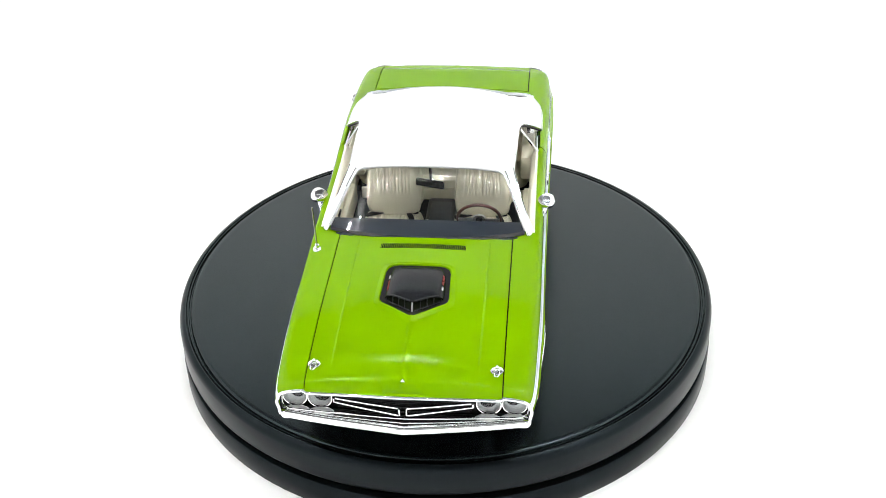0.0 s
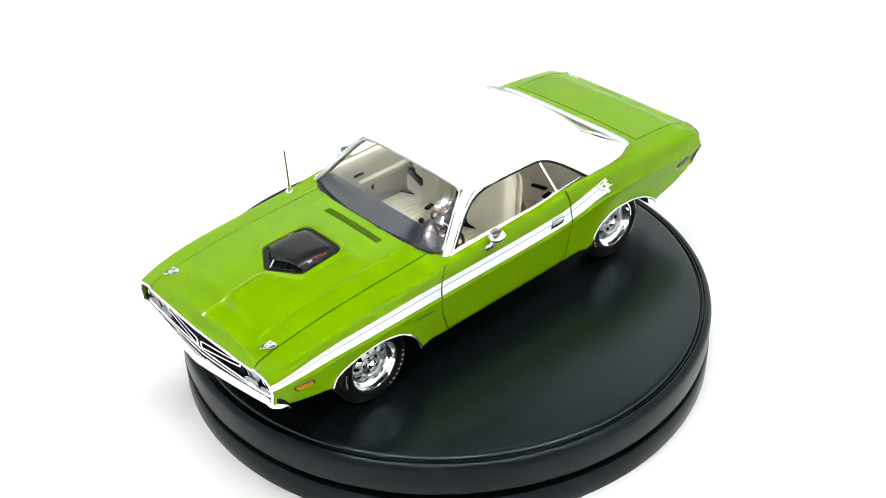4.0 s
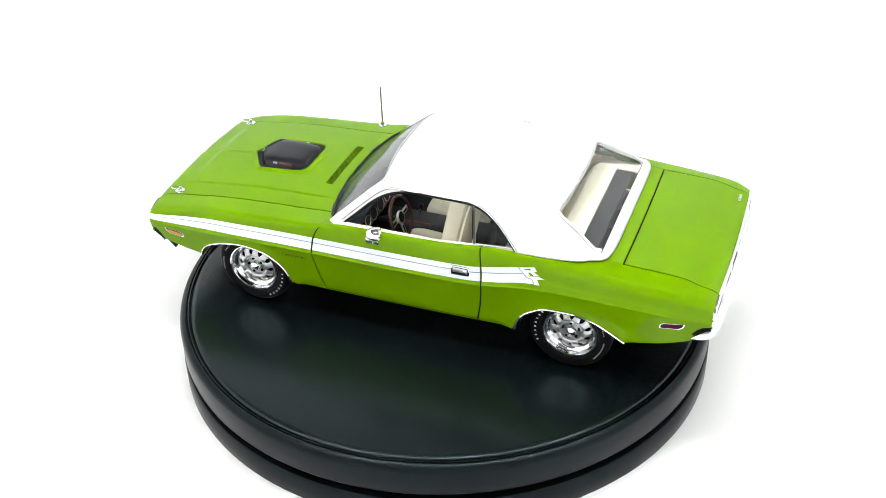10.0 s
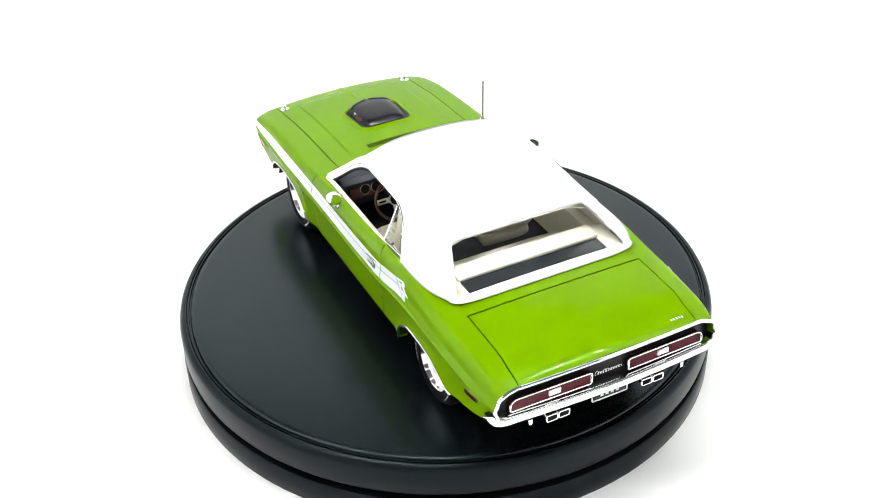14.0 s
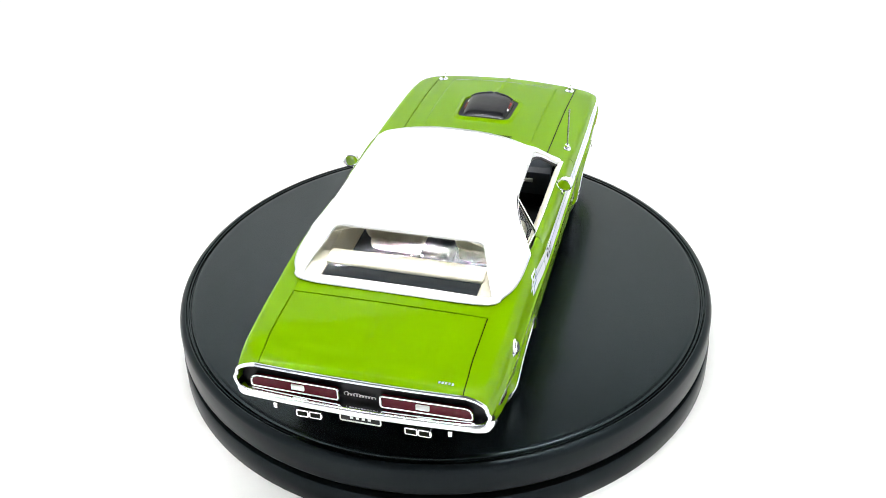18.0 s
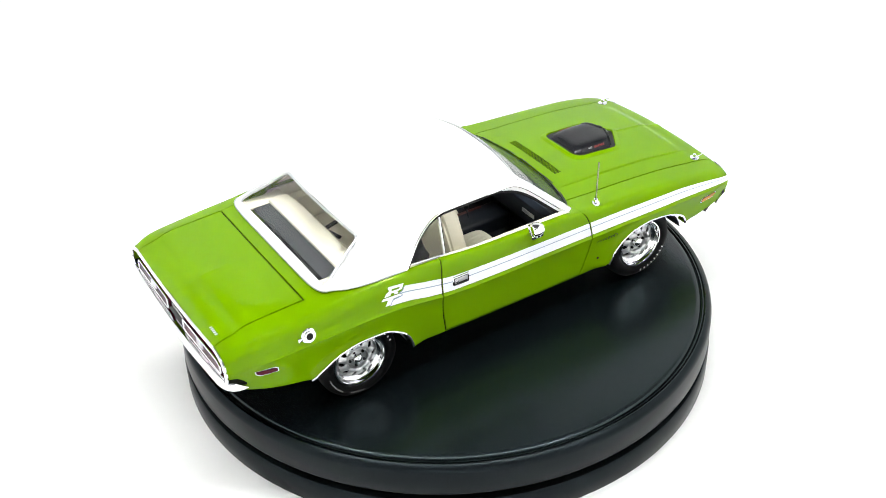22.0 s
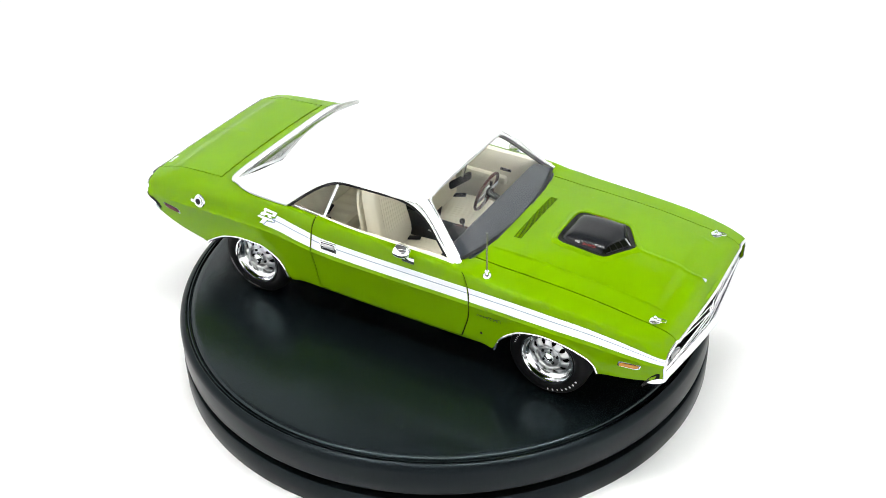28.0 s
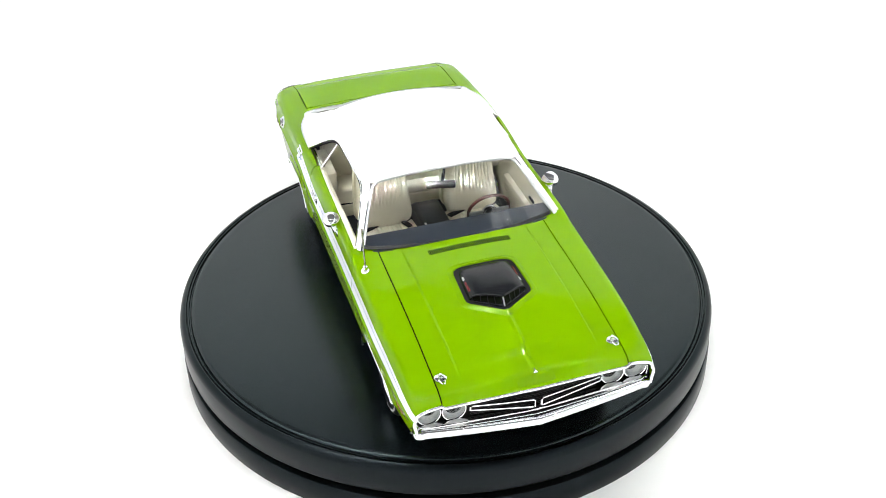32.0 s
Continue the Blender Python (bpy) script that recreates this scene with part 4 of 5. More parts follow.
# bonnet vent: a frame with slats
vent = part("hood_vent", Form().grid([[(x, y, deck(x, y) + 0.05) for y in steps(-18.4, 18.4, 20)] for x in (46.7, 48.3, 50.2)], 0.2), GAP, hood, "black slotted air vent")
slat = Form().box(None, (3.5, 0.2, 0.36), 0.05, None, 1)
for i in range(46):
    y = -18.0 + i * 36.0 / 45
    part("slat", slat.moved(Matrix.Translation((48.4, y, deck(48.4, y) + 0.1))), GREEN, vent)
for sgn in (1, -1):
    c = Vector((119.6, sgn * 35.4, deck(119.6, 35.4) + 0.1))
    pin = part("hood_pin", Form().lathe([(2.2, 0), (2.2, 0.35), (1.7, 0.5), (0.8, 0.5), (0.75, 2.0), (0.5, 2.3), (0.01, 2.3)], 16, Matrix.Translation(c)), CHROME, hood, "chrome bonnet pin")
    part("pin_clip", Form().tube([c + Vector((1.2 * math.cos(a) + 2.2 + 1.4 * math.cos(a), 1.1 * math.sin(a), 1.1)) for a in steps(0, 6.0, 16)], 0.25, 5), CHROME, pin)
    part("clip_washer", Form().lathe([(2.5, 0), (2.5, 0.2), (2.1, 0.22)], 16, Matrix.Translation(c)), CHROME, pin)
part("hood_emblem", Form().add([(128.2, 0.9, deck(128.2, 0) + 0.1), (128.2, -0.9, deck(128.2, 0) + 0.1), (126.4, 0, deck(126.4, 0) + 0.1), (127.9, 0, deck(127.6, 0) + 0.8)],
                               [(0, 1, 3), (1, 2, 3), (2, 0, 3), (0, 2, 1)]), CHROME, hood, "small chrome delta emblem")
ant = Vector((48.8, -46.4, 51.9))
antenna = part("antenna_base", Form().lathe([(2.0, -0.8), (2.0, 0.2), (1.5, 1.0), (1.1, 1.2), (1.0, 2.3), (0.5, 2.8), (0.01, 2.8)], 16, Matrix.Translation(ant)), CHROME, car, "chrome aerial base")
part("antenna_mast", Form().tube([ant + Vector((0, 0, 2)), ant + Vector((0.3, -0.4, 21.5))], 0.4, 8), STEEL, antenna)

# wipers on the cowl
for sgn, y0 in ((1, 4.0), (1, -24.0)):
    a, b = windscreen(-0.01, y0 / 44), windscreen(0.015, (y0 + 26) / 44)
    part("wiper", Form().tube([a + Vector((1.2, 0, 0.5)), b + Vector((0.5, 0, 0.6))], 0.2, 5), DASH, car, "black wiper")

# ---- lamps and markers ----
for x0, x1, za, zb, lens, base, nm in ((110.9, 121.0, 33.0, 33.9, AMBER, fenders, "front_side_marker"), (-116.2, -126.6, 37.3, 38.4, TAIL, quarters, "rear_side_marker")):
    for pnl, flip in ((base[0], False), (base[1], True)):
        def wedge(inset, out, thick):
            """A slim outline with slanted ends, laid on the side."""
            long, tall = abs(x1 - x0) / 2 - inset * 1.5, 1.45 - inset
            shape = [(-long, tall), (long - 1.6, tall), (long - 0.4, tall * 0.6), (long, -tall * 0.7), (long - 0.7, -tall), (-long + 2.2, -tall), (-long + 0.5, -tall * 0.2)]
            turn = 1 if x0 > 0 else -1
            f = Form().prism(shape, lambda u, v, w: on_side((x0 + x1) / 2 - turn * u, za + (zb - za) * (0.5 - u / (2 * long) * 1) + v, out + w - thick), thick)
            return f.flipped() if flip else f
        marker = part(nm, wedge(0.0, 0.35, 0.7), CHROME, pnl, "bright rimmed side marker lamp")
        part("marker_bed", wedge(0.3, 0.42, 0.6), BLACK, marker)
        part("marker_lens", wedge(0.45, 0.62, 0.6), lens, marker)

# fuel filler on the right quarter
fc = Vector(on_side(-102.1, 47.4))
fm = Matrix.Translation((fc.x, -fc.y, fc.z)) @ Matrix.Rotation(radians(90), 4, "X") @ Matrix.Rotation(radians(-14), 4, "X")
cap = part("fuel_cap", Form().lathe([(3.3, -0.6), (3.3, 0.5), (2.9, 0.9), (2.3, 1.0), (2.2, 1.5), (1.5, 1.6), (1.4, 1.3), (0.01, 1.3)], 28, fm), CHROME, quarters[1], "round chrome fuel filler cap")
part("cap_centre", Form().lathe([(1.45, 1.3), (1.4, 1.7), (0.01, 1.75)], 18, fm), BLACK, cap)
part("cap_tab", Form().box((fc.x - 4.0, -fc.y - 0.4, fc.z - 0.4), (2.0, 1.4, 1.8), 0.4), CHROME, cap)
# script badges, as slim looping lines
def script(length, tall, loops):
    """A looping line from 0 to length with letter-high loops, the first one larger."""
    out = []
    for u in steps(0, 1, loops * 10):
        w = 2 * math.pi * loops * u
        big = 1.9 if u < 1.2 / loops else (1.5 if 0.32 < u < 0.32 + 1.6 / loops else 1.0)
        out.append((length * u - 0.45 * length / loops * math.sin(w), tall * big * (0.5 - 0.5 * math.cos(w))))
    return out


for pnl, flip in ((fenders[0], False), (fenders[1], True)):
    f = Form().tube([on_side(58.0 - u, 33.6 + v, 0.12) for u, v in script(11.0, 0.9, 7)], 0.08, 5)
    part("script_badge", f.flipped() if flip else f, BLACK, pnl, "small dark script badge")
star = Form().lathe([(0.75, 0.0), (0.6, 0.25), (0.01, 0.3)], 5, Matrix.Translation(on_side(48.2, 24.2)) @ Matrix.Rotation(radians(-90), 4, "X"))
part("fender_emblem", star.flipped(), BLACK, fenders[1], "tiny dark emblem")

# ---- front end ----
def bez_lo(y):
    return 28.2 + 1.7 * min(abs(y) / 48, 1)


def bez_hi(y):
    return 42.3 - 0.5 * min(abs(y) / 44, 1) ** 2


outer = [(y, bez_hi(y) if abs(y) < 44 else bez_hi(44) - (abs(y) - 44) ** 2 * 0.14) for y in steps(-48.5, 48.5, 40)]
outer += [(49.1, 37.4), (49.4, 34.8), (49.2, 32.4)]
outer += [(y, bez_lo(y) + (0.9 if abs(y) > 47 else 0)) for y in steps(48.9, -48.9, 40)]
outer += [(-49.2, 32.4), (-49.4, 34.8), (-49.1, 37.4)]
grille = part("grille", Form().grid([[(nose_x(y) - 6.5 + 2.0 * (1 - abs(y) / 46), y, z) for z in steps(27.5, 41.0, 6)] for y in steps(-48, 48, 30)], 0.8, (0, 0, 30)), BLACK, car, "recessed black grille")
part("grille_surround", Form().tube([(nose_x(y) - 1.7, y * 0.97, 35 + (z - 35) * (0.9 if z > 35 else 0.62)) for y, z in outer], 0.42, 8, closed=True), CHROME, car, "chrome inner edge of the nose")
edge_path = []
for v in steps(v_at(129.7, 30.3), 8.9, 24):
    a = Vector(skin(129.7, v, -0.3))
    edge_path.append(Vector((max(130.0, nose_x(a.y) - 0.6), a.y - 0.25, a.z - 0.35)))
for y in steps(37.0, 0, 16):
    edge_path.append(Vector((nose_x(y) - 0.35, y, deck(nose_x(y) - 0.7, y) - 0.4)))
edge_path += [Vector((p.x, -p.y, p.z)) for p in edge_path[-2::-1]]
part("nose_bezel", Form().tube(edge_path, 0.68, 10), CHROME, car, "polished chrome bezel of the nose", sharp=60)
part("nose_lining", Form().grid([[(nose_x(y) - d, y * 0.982, 35 + (z - 35) * 0.95) for y, z in outer + outer[:1]] for d in (0.8, 3.0, 7.0)], 0.4, (125, 0, 35)), BLACK, car, "black inner wall of the nose")
for i in range(5):
    z = 30.4 + i * 2.0
    part("grille_bar", Form().tube([(nose_x(y) - 5.6 + 2.0 * (1 - abs(y) / 46), y, z) for y in steps(-26, 26, 16)], 0.35, 5), BLACK, grille)
for sgn in (1, -1):
    ins = []
    for u, v in [(0, 1.9), (0.03, 2.2), (0.5, 1.75), (0.97, 1.45), (1, 1.2), (1, -1.2), (0.97, -1.4), (0.5, -1.75), (0.03, -1.9), (0, -1.6)]:
        y = 1.4 + 25.4 * u
        tall = 1.0 - 0.18 * u
        ins.append((nose_x(y) - 2.2 + 1.2 * (1 - u), sgn * y, 34.6 + 2.9 * u + v * tall * 0.85))
    part("grille_insert", Form().tube(ins, 0.45, 6, closed=True), CHROME, grille, "chrome loop in the grille")
    for y in (42.6, 32.7):
        c = Vector((nose_x(y) - 4.9, sgn * y, 36.7))
        m = Matrix.Translation(c) @ Matrix.Rotation(radians(90), 4, "Y")
        lampo = part("headlight", Form().lathe([(0.01, -2.2), (1.6, -2.0), (3.2, -1.1), (4.3, 0.2), (4.6, 0.9), (4.75, 0.6), (4.8, -1.0)], 28, m), LENS, car, "round headlamp with a chrome ring")
        part("lamp_ring", Form().lathe([(4.5, 0.2), (4.5, 1.2), (4.9, 1.3), (5.1, 0.6), (5.0, -1.0)], 28, m), CHROME, lampo)
        part("lens", Form().lathe([(4.4, 0.5), (3.4, 1.3), (2.1, 1.8), (0.9, 2.05), (0.01, 2.1)], 28, m), LENS_CLEAR, lampo)
    # headlamp reflections on the bumper, built as almond lenses below each lamp
    for y, wd in ((42.4, 5.3), (32.4, 4.9)):
        m = Matrix.Translation((nose_x(y) - 2.4, sgn * y, 30.6)) @ Matrix.Rotation(radians(40), 4, "Y") @ Matrix.Diagonal((2.0, wd, 0.9, 1))
        turn = part("lamp_reflection", Form().lathe([(1.0, 0.0), (0.92, 0.35), (0.7, 0.7), (0.4, 0.92), (0.01, 1.0)], 28, m), LENS, car, "almond-shaped lens modelled as the headlamp's reflection on the bumper")
        part("reflection_rim", Form().lathe([(1.0, -0.3), (1.0, 0.25), (1.06, 0.3), (1.12, 0.1), (1.1, -0.4)], 28, m), CHROME, turn)
# front bumper
def wrap_bumper(name, mid, ends, label):
    """A blade along the car's end (x, y, z, half height, depth) that wraps round both corners."""
    half = [rom(mid, v) for v in steps(0, len(mid) - 1, 22)][:-1] + [rom([mid[-1]] + ends, v) for v in steps(0, len(ends), 20)]
    path = [(x, -y, z, h, d) for x, y, z, h, d in half[:0:-1]] + half
    rows = []
    for i, (x, y, z, h, d) in enumerate(path):
        p, q = path[max(i - 1, 0)], path[min(i + 1, len(path) - 1)]
        o = Vector((q[1] - p[1], p[0] - q[0]))
        o.normalize()
        if x < 0:
            o = -o
        rows.append([(x + o.x * k * d, y + o.y * k * d, z + v * h) for k, v in ((-3.4, -0.9), (-0.8, -1.15), (0.35, -0.95), (0.85, -0.45), (1.0, 0.0), (0.85, 0.4), (0.2, 0.72), (-1.0, 0.85), (-3.2, 0.9))])
    return part(name, Form().grid(rows, 0.4, (100 if path[0][0] > 0 else -100, 0, 32)), CHROME, car, label, sharp=40)


wrap_bumper("front_bumper", [(nose_x(y) + 2.6 * (1 - y / 48) - 0.9, y, bez_lo(y) - 0.5 + 1.0 * (y / 50) ** 4, 2.0, 1.0) for y in (0, 8, 16, 24, 32, 39, 44.5)],
            [(130.0, 46.8, 29.8, 2.0, 0.8), (128.7, 48.4, 29.4, 1.9, 0.6), (126.6, 49.0, 28.3, 1.5, 0.5), (123.7, 49.4, 26.8, 0.4, 0.3)], "chrome front bumper blade")
for sgn in (1, -1):
    notch = [(128.4, 33.1), (127.2, 32.7), (125.0, 30.6), (123.2, 27.9), (123.8, 27.0), (126.2, 28.9), (128.4, 30.6)]
    part("bumper_gap", Form().prism(notch, lambda u, v, w: (u, sgn * (max(y_bot(u), on_side(u, max(v, z_bot(u) + 0.2))[1]) + 0.15 - w), v), 1.2), GAP, car)
    part("front_valance_lamp", Form().lathe([(1.7, 0), (1.6, 1.4), (0.01, 1.8)], 16, Matrix.Translation((123.5, sgn * 33, 22.4)) @ Matrix.Rotation(radians(90), 4, "Y")), ALLOY, car)
part("front_valance", Form().grid([[(nose_x(y) - 4 - 6 * k, y, 27.0 - 6.5 * k) for k in steps(0, 1, 5)] for y in steps(-46, 46, 20)], 0.8, (60, 0, 40)), BLACK, car)
# thin satin strip low across the front
part("front_low_strip", Form().box((121, 0, 19.6), (2.0, 64, 0.7), 0.2), ALLOY, car)

# ---- rear end ----
def tail_x(y):
    return -138.6 + 0.8 * min(abs(y) / 46, 1) ** 2 + 1.6 * max(0.0, (abs(y) - 46.0) / 4.0) ** 2.0


part("tail_panel", Form().grid([[(tail_x(y * 49) + 2.6, y * (49.3 - max(0.0, z - 42) * 0.62), z) for z in steps(33, 49.2, 6)] for y in steps(-1, 1, 30)], 0.8, (0, 0, 40)), BLACK, car, "black recessed tail panel")
half = [Vector(skin(-137.3, v, -0.25)) + Vector((-0.35, 0, 0)) for v in steps(v_at(-137.3, 37.6), 8.8, 22)]
half += [Vector((-137.6 - 0.8 * (1 - (y / 41) ** 2), y, 49.3 - 0.1 * (1 - (y / 41) ** 2))) for y in steps(39, 0, 16)]
loop = half + [Vector((p.x, -p.y, p.z)) for p in half[-2::-1]]
part("tail_surround", Form().tube(loop, 0.8, 10), CHROME, car, "chrome edge round the tail")
wrap_bumper("rear_bumper", [(tail_x(y) - 0.6 * (1 - y / 52) - 1.5, y, 35.6 + 0.9 * (y / 48) ** 2, 1.8, 1.0) for y in (0, 8, 16, 24, 32, 39, 44.0)],
            [(-139.0, 47.2, 36.4, 2.0, 1.0), (-137.2, 49.8, 36.1, 2.4, 0.9), (-134.0, 51.3, 35.0, 1.9, 0.7), (-129.8, 51.9, 33.5, 0.4, 0.4)], "chrome rear bumper blade")
for sgn in (1, -1):
    notch = [(-137.0, 39.9), (-133.4, 38.9), (-131.4, 37.2), (-129.7, 35.3), (-130.2, 34.3), (-132.8, 36.0), (-137.0, 37.6)]
    part("rear_bumper_gap", Form().prism(notch, lambda u, v, w: (u, sgn * (on_side(u, max(v, z_bot(u) + 0.2))[1] + 0.15 - w), v), 1.2), GAP, car)
    yc, half = sgn * 26.4, 17.9
    out = [(u * (-sgn), v) for u, v in round_rect(2 * half, 5.3, 1.0) if not (u < -half + 2.2 and v > 0)]
    rise = [(-half + 3.2 - 3.2 * math.sin(radians(q)), 2.65 - 3.2 + 3.2 * math.cos(radians(q))) for q in (0, 18, 36, 54, 72, 90)]
    at = next(i for i, (u, v) in enumerate(out) if u * (-sgn) < -half + 2.2 and v < 0)
    out = out[:at] + [(u * (-sgn), v) for u, v in rise] + out[at:]
    tail = part("tail_light", Form().prism(out, lambda u, v, w: (tail_x(yc + u) + 2.0 - w, yc + u, 41.2 + v), 1.4), TAIL, car, "wide red tail lamp")
    part("tail_light_rim", Form().tube([(tail_x(yc + u) + 0.5, yc + u, 41.2 + v) for u, v in out], 0.5, 6, closed=True), CHROME, tail)
    part("reverse_lens", Form().box((tail_x(yc) + 0.55, sgn * 25.0, 41.2), (1.0, 5.4, 2.5), 0.3), LETTER, tail, "white reversing lens")
    c = Vector((-134.0, sgn * 22.2, 26.8))
    for o in (-2.7, 2.7):
        tip = part("exhaust_tip", Form().tube([c + Vector((-2.5, o + u, v)) for u, v in round_rect(4.8, 2.7, 0.6, 3)], 0.42, 5, closed=True)
                   .box(c + Vector((1.5, o, 0)), (7, 4.6, 2.5), 0.5), CHROME, car, "rectangular chrome exhaust tip")
        part("exhaust_mouth", Form().box(c + Vector((-2.2, o, 0)), (0.6, 4.0, 1.9), 0.2), GAP, tip)
    part("bumper_bolt", Form().box((-137.4, sgn * 35.4, 30.0), (1.2, 1.7, 2.8), 0.4), CHROME, car)
lic = part("license_plate", Form().box((-138.2, 0, 31.5), (0.8, 16.4, 4.8), 0.2), BLACK, car, "black number plate with a pale rim")
part("plate_rim", Form().tube([(-138.7, u, 31.5 + v) for u, v in round_rect(16.4, 4.8, 0.5, 2)], 0.3, 5, closed=True), LETTER, lic)
for i in range(4):
    part("plate_bar", Form().box((-138.6, -3.6 + i * 2.4, 31.5), (0.3, 1.3, 2.2), 0.05, None, 1), LETTER, lic)
part("rear_valance", Form().grid([[(-134.5 + 10 * k, y, 33.6 - 5.5 * k) for k in steps(0, 1, 5)] for y in steps(-41, 41, 20)], 0.8, (-60, 0, 40)), GAP, car)
part("tail_script", Form().tube([(-136.9, 6.0 - u, 40.6 + v) for u, v in script(12.0, 1.0, 10)], 0.13, 5), LETTER, car, "silver script badge")
letters = part("trunk_badge", Form().box((-134.0, -36.0, deck(-134.0, 36) + 0.12), (1.3, 0.8, 0.25), 0.06, None, 1), CHROME, trunk, "row of small chrome letters, read as bars")
for i in range(1, 5):
    part("badge_bar", Form().box((-134.0, -36.0 + i * 1.3, deck(-134.0, 33) + 0.12), (1.3, 0.8, 0.25), 0.06, None, 1), CHROME, letters)

# ---- cabin ----
part("cabin_floor", Form().box((-15, 0, 23.5), (112, 86, 3), 0.5).box((-62, 0, 27), (24, 86, 10), 1), CARPET, car, "black cabin floor")
part("firewall", Form().box((36.5, 0, 35.5), (2, 80, 30), 0.5), BLACK, car)
# dashboard: padded top and a lower face
rows = []
for y in steps(-43, 43, 24):
    fr = 39.5 - 6.0 * (abs(y) / 43) ** 2.2
    rows.append([(fr + 0.8, y, 53.6), (30, y, 54.0), (25.5, y, 53.4), (23.5, y, 51.4), (23.8, y, 48.5), (26.5, y, 44), (27.5, y, 37)])
dash = part("dashboard", Form().grid(rows, 1.0, (34, 0, 40)), DASH, car, "dark blue-grey padded dashboard")
part("instrument_panel", Form().box((24.2, 20, 47), (1.4, 38, 7.4), 0.4, pose(0, 0, 0, 0, 14, 0)), WOOD, dash, "woodgrain instrument panel")
for y, r in ((31.5, 2.6), (25, 3.3), (17, 3.3), (9.5, 2.4)):
    m = Matrix.Translation((23.4, y, 47.2)) @ Matrix.Rotation(radians(-76), 4, "Y")
    g = part("gauge", Form().lathe([(r, -0.6), (r, 0.3), (r - 0.15, 0.35), (r - 0.25, 0.1)], 24, m), ALLOY, dash)
    part("gauge_face", Form().lathe([(r - 0.2, 0.12), (0.01, 0.12)], 24, m), BLACK, g)
part("glovebox_badge", Form().box((22.8, -30, 47.4), (0.6, 9, 2.0), 0.2), ALLOY, dash)

steer = new("steering_wheel")
steer.parent = car
tagged(steer, "three-spoke steering wheel with a dark red wooden rim")
steer.matrix_local = Matrix.Translation((11.2 * MM, 21.6 * MM, 45.4 * MM)) @ pose(0, 0, 0, 0, -72, 0)
part("wheel_rim", Form().tube([(9.9 * math.cos(a), 9.9 * math.sin(a), 0) for a in steps(0, 2 * math.pi, 40)[:-1]], 0.75, 10, closed=True), WOOD, steer)
for a in (0, 90, -90):
    arm = part("spoke", Form().box((5.4, 0, -0.8), (8.4, 2.7, 0.5), 0.2).moved(pose(0, 0, 0, 0, 0, a + 180)), ALLOY, steer)
    part("spoke_slot", Form().box((6.2, 0, -0.5), (3.6, 0.9, 0.2), 0.08).moved(pose(0, 0, 0, 0, 0, a + 180)), BLACK, arm)
part("horn_pad", Form().lathe([(2.9, -1.6), (2.8, 0.0), (2.2, 0.5), (0.01, 0.6)], 24), BLACK, steer)
part("horn_ring", Form().lathe([(3.1, -0.6), (3.1, 0.3), (2.6, 0.5)], 24), ALLOY, steer)
part("column", Form().tube([(0, 0, -1), (0, 0, -20)], 1.6, 10), BLACK, steer)


def cushion(size, bulge, m, flutes=0, taper=0.0, corner=0.10, span=(-0.8, 0.8)):
    """A padded block with a softly domed face, rounded corners and stitched flutes; taper narrows its -x end."""
    sx, sy, sz = size

    def spot(a, b, grow=1.0):
        wide = 1 - taper * (1 - a) / 2
        return (a * sx / 2 * (1 - corner * abs(b) ** 4 * abs(a)) * grow, b * sy / 2 * wide * (1 - corner * abs(a) ** 5 * abs(b)) * grow)

    def face(a, b):
        e = (1 - abs(a) ** 6) * (1 - abs(b) ** 6)
        z = sz / 2 + bulge * e ** 0.5 - 1.8 * (1 - e ** 0.4)
        along = (2 * a - span[0] - span[1]) / (span[1] - span[0])
        if flutes and abs(b) < 0.62 and abs(along) < 1:
            z -= 0.45 * abs(math.cos(flutes * math.pi * b / 1.24)) ** 6
        if flutes:
            z -= 0.35 * math.exp(-((max(abs(b) / 0.68, abs(along) / 1.05) - 1) / 0.035) ** 2)
        return (*spot(a, b), z)
    f = Form()
    n, k = 26, 44
    f.grid([[face(a, b) for b in steps(-1, 1, k)] for a in steps(-1, 1, n)], 0.0, (0, 0, -100))
    rim = [(-1, b) for b in steps(-1, 1, 20)] + [(a, 1) for a in steps(-1, 1, 14)[1:]] + [(1, b) for b in steps(1, -1, 20)[1:]] + [(a, -1) for a in steps(1, -1, 14)[1:]]
    rows = [[face(a, b) for a, b in rim], [(*spot(a, b, 1.03), 0.0) for a, b in rim], [(*spot(a, b, 1.0), -sz / 2 + 1) for a, b in rim], [(*spot(a, b, 0.9), -sz / 2) for a, b in rim], [(*spot(a, b, 0.02), -sz / 2) for a, b in rim]]
    f.grid(rows, 0.0, (0, 0, 0))
    return f.moved(m)


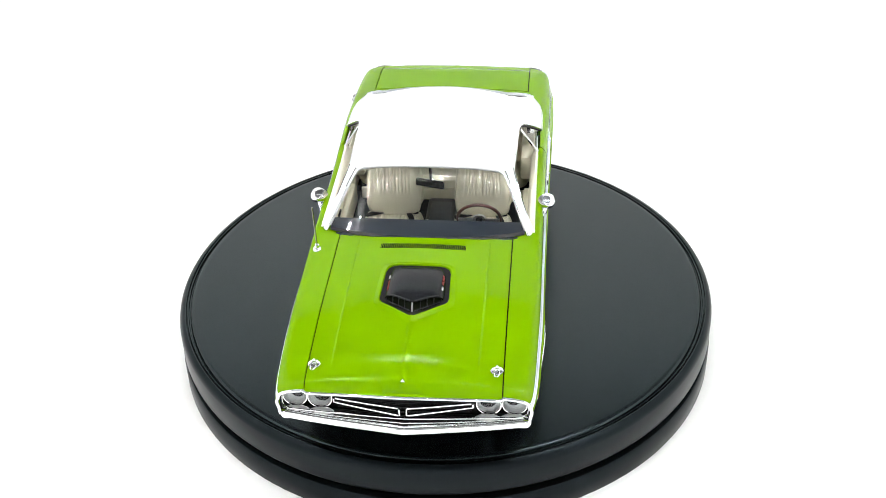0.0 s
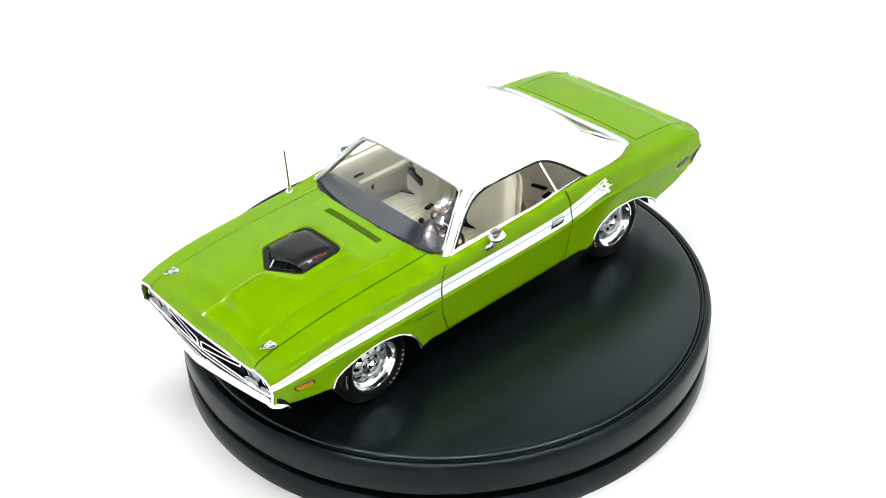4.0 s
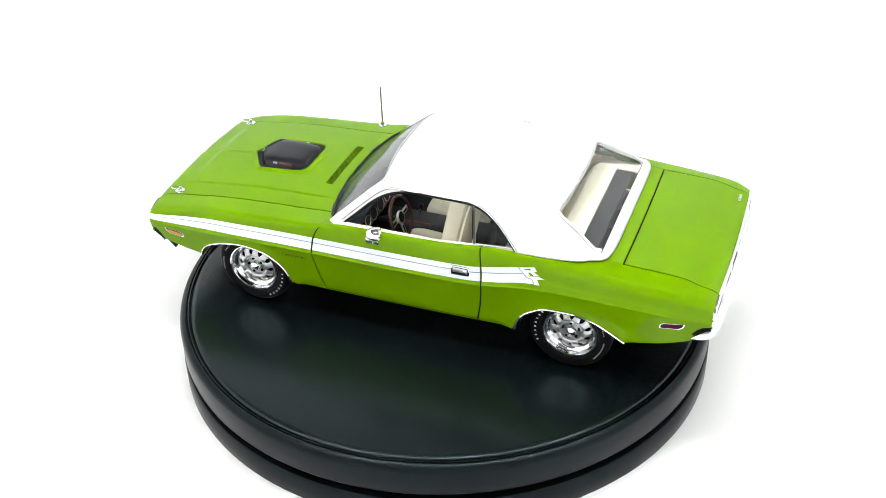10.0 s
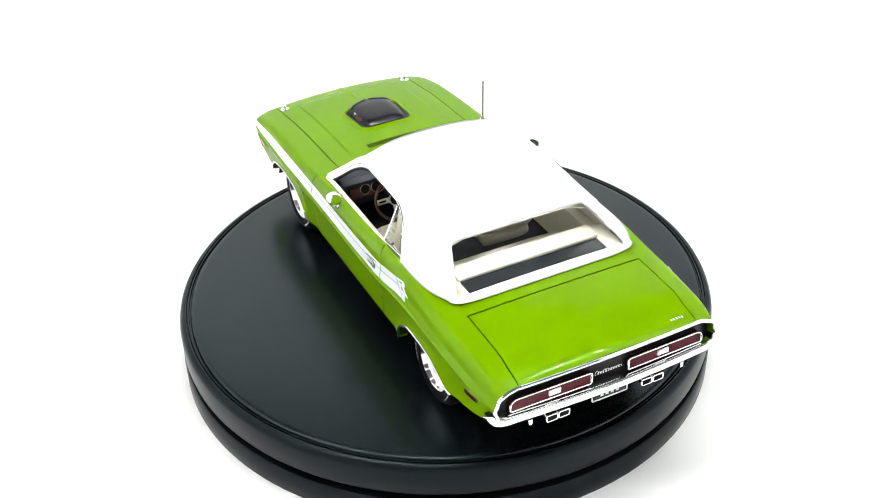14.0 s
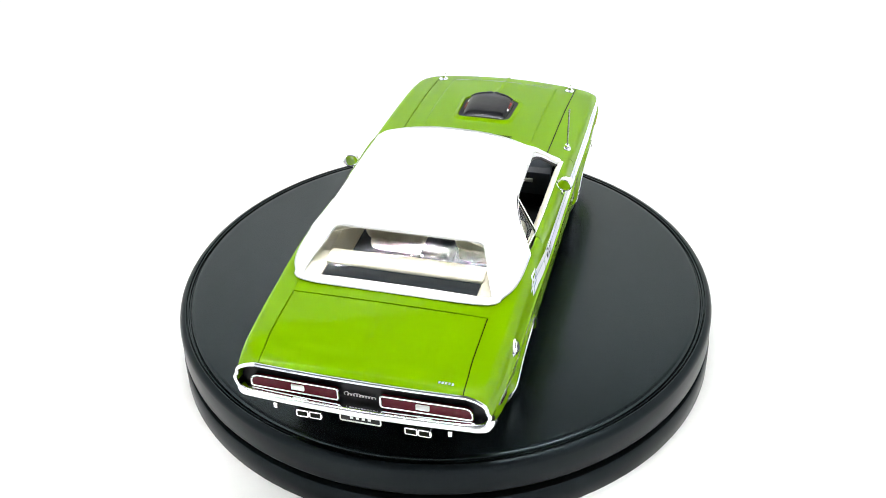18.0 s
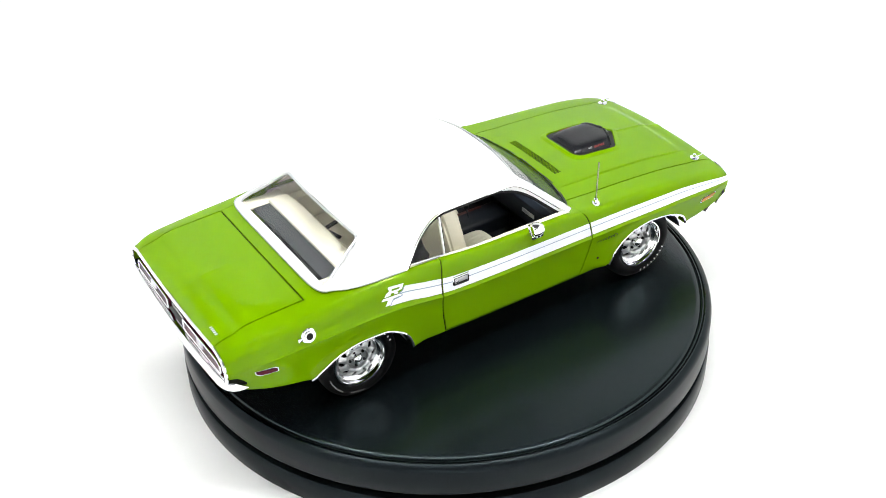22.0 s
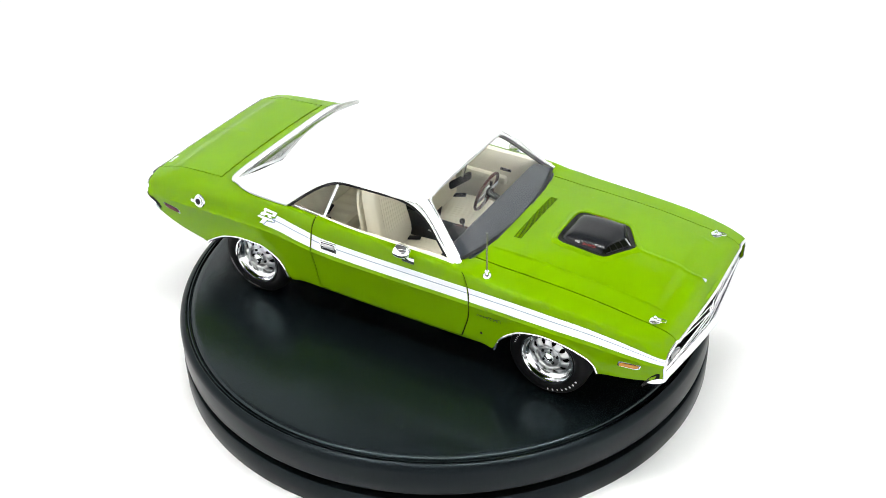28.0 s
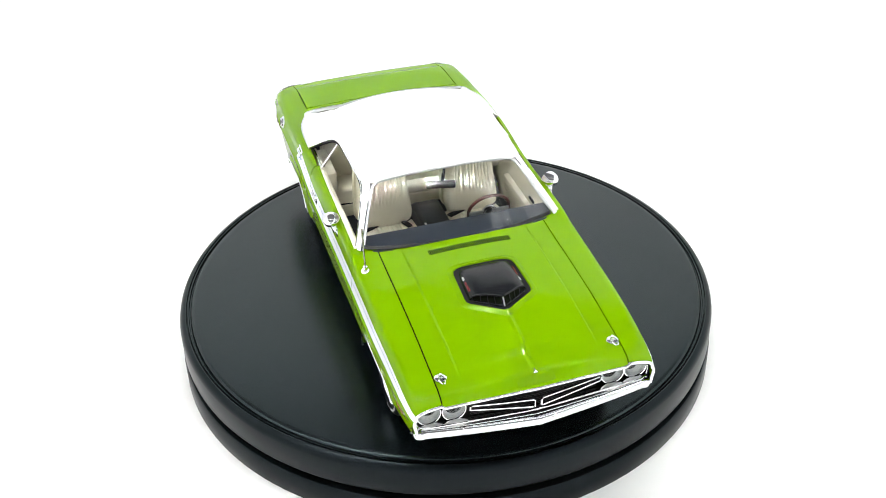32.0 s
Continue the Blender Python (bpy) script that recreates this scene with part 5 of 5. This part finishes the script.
def bucket(y):
    seat = new("front_seat")
    seat.parent = car
    tagged(seat, "cream fluted bucket seat")
    seat.matrix_local = Matrix.Translation((0, y * MM, 0))
    part("seat_base", Form().box((-2, 0, 24.6), (26, 24, 5), 1.5), BLACK, seat)
    part("seat_cushion", cushion((31, 27, 6.6), 1.2, Matrix.Translation((-3.6, 0, 28.2)) @ pose(0, 0, 0, 0, -5, 0), 9, -0.06), CREAM, seat)
    part("seat_back", cushion((39, 27.5, 7.2), 1.5, Matrix.Translation((-18.2, 0, 49.4)) @ pose(0, 0, 0, 0, 79, 0), 9, 0.28, 0.13, (-0.86, 0.34)), CREAM, seat)
    part("seat_shell", cushion((33, 23, 1.6), 0.3, Matrix.Translation((-23.0, 0, 47.6)) @ pose(0, 0, 0, 0, 259, 0), 0, -0.26, 0.13), CREAM, seat, "cream seat back panel")
    part("belt", Form().box((-10.5, -9, 32.8), (3, 9, 0.8), 0.2, pose(0, 0, 0, 0, -5, 24)), BLACK, seat)
    part("belt_buckle", Form().box((-9, 8.5, 32.9), (7.4, 2.6, 1.0), 0.3, pose(0, 0, 0, 0, -5, 18)), BLACK, seat)
    part("buckle_stalk", Form().tube([(-14, 11.5, 31.5), (-12, 9.6, 32.8)], 0.7, 6), BLACK, seat)
    return seat


bucket(21.5)
bucket(-21.5)
rear = new("rear_seat")
rear.parent = car
tagged(rear, "cream rear bench seat")
part("bench_skirt", Form().box((-37.6, 0, 27.5), (1.6, 82, 7), 0.6), CREAM, rear)
part("bench_cushion", cushion((25, 84, 7), 1.2, Matrix.Translation((-50, 0, 33.2)) @ pose(0, 0, 0, 0, -5, 0), 20), CREAM, rear)
part("bench_back", cushion((27, 80, 6), 1.2, Matrix.Translation((-63.4, 0, 44.6)) @ pose(0, 0, 0, 0, 64, 0), 20), CREAM, rear)
part("bench_top", Form().box((-72.0, 0, 57.4), (9.5, 68, 2.0), 0.8), CREAM, rear)
for y in (18, -18):
    part("rear_belt", Form().box((-53, y, 38.2), (2.6, 8, 0.8), 0.2, pose(0, 0, 0, 0, -5, 15)), BLACK, rear)
    part("rear_belt_end", Form().box((-50, y * 1.45, 38.4), (6.5, 2.2, 0.9), 0.25, pose(0, 0, 0, 0, -5, 12)), BLACK, rear)
part("parcel_shelf", Form().box((-80.4, 0, 55.9), (8.0, 66, 1.4), 0.4), SHELL, car, "dark parcel shelf")
for sgn in (1, -1):
    part("rear_side_trim", Form().grid([[(x, sgn * 45.6, z) for z in (26, 40, 55.4)] for x in steps(-72, -37, 8)], 0.8, (-50, 0, 40)), CREAM, car)
    part("rear_armrest", Form().box((-50, sgn * 42.0, 44), (26, 6.6, 13), 1.6), CREAM, car, "cream moulded rear side armrest")
    part("shelf_side", Form().box((-77, sgn * 37.6, 56.1), (19, 8.6, 1.2), 0.4), CREAM, car)
    part("sail_lining", Form().grid([[(x, sgn * (rom(roof_section(x), v)[0] - 1.6), rom(roof_section(x), v)[1] - 0.8) for v in steps(roof_v_of_z(x, dlo_top(x) + 0.2) if x > -53.5 else 6.9, 4.0, 6)] for x in steps(-66, -40, 12)], 0.3), CREAM, car)
console = part("console", Form().box((2, 1.2, 26.0), (58, 14.0, 14), 2.2, None, 4), SHELL, car, "dark blue-grey centre console")
part("console_well", Form().box((-10, 1.2, 32.6), (24, 10.0, 1.4), 0.6), DASH, console)
part("console_strip", Form().box((12, 6.0, 32.8), (18, 1.8, 0.8), 0.3), WOOD, console, "dark red woodgrain strip")
part("console_latch", Form().box((-4.5, -4.4, 33.1), (3.0, 1.0, 0.6), 0.3), ALLOY, console)
part("shifter", Form().tube([(11, 1.4, 32.5), (9.5, 1.4, 39)], 0.5, 8), CHROME, console)
part("shift_knob", Form().lathe([(0.01, -1.4), (1.2, -0.8), (1.4, 0), (1.2, 0.9), (0.01, 1.4)], 14, Matrix.Translation((9.4, 1.4, 39.4))), BLACK, console)
rv = part("rear_view_mirror", Form().box((10.0, -0.7, 63.0), (1.8, 13.6, 3.8), 0.8, pose(0, 0, 0, 0, 0, -15)), BLACK, car, "inside mirror")
part("mirror_stem", Form().tube([(10.6, 0, 65.0), (13.0, 0, 73.4)], 0.8, 8), CHROME, rv)


def motions():
    """The platter turns evenly, and the car rides on it."""
    times = [float(t) for t in range(33)]
    walk(platter, [(t, pose(0, 0, 0, 0, 0, heading(t))) for t in times])
    walk(car, [(t, pose(0, 0, TABLE, 0, 0, heading(t)) @ pose(0.00241, -0.00343, 0)) for t in times])


motions()
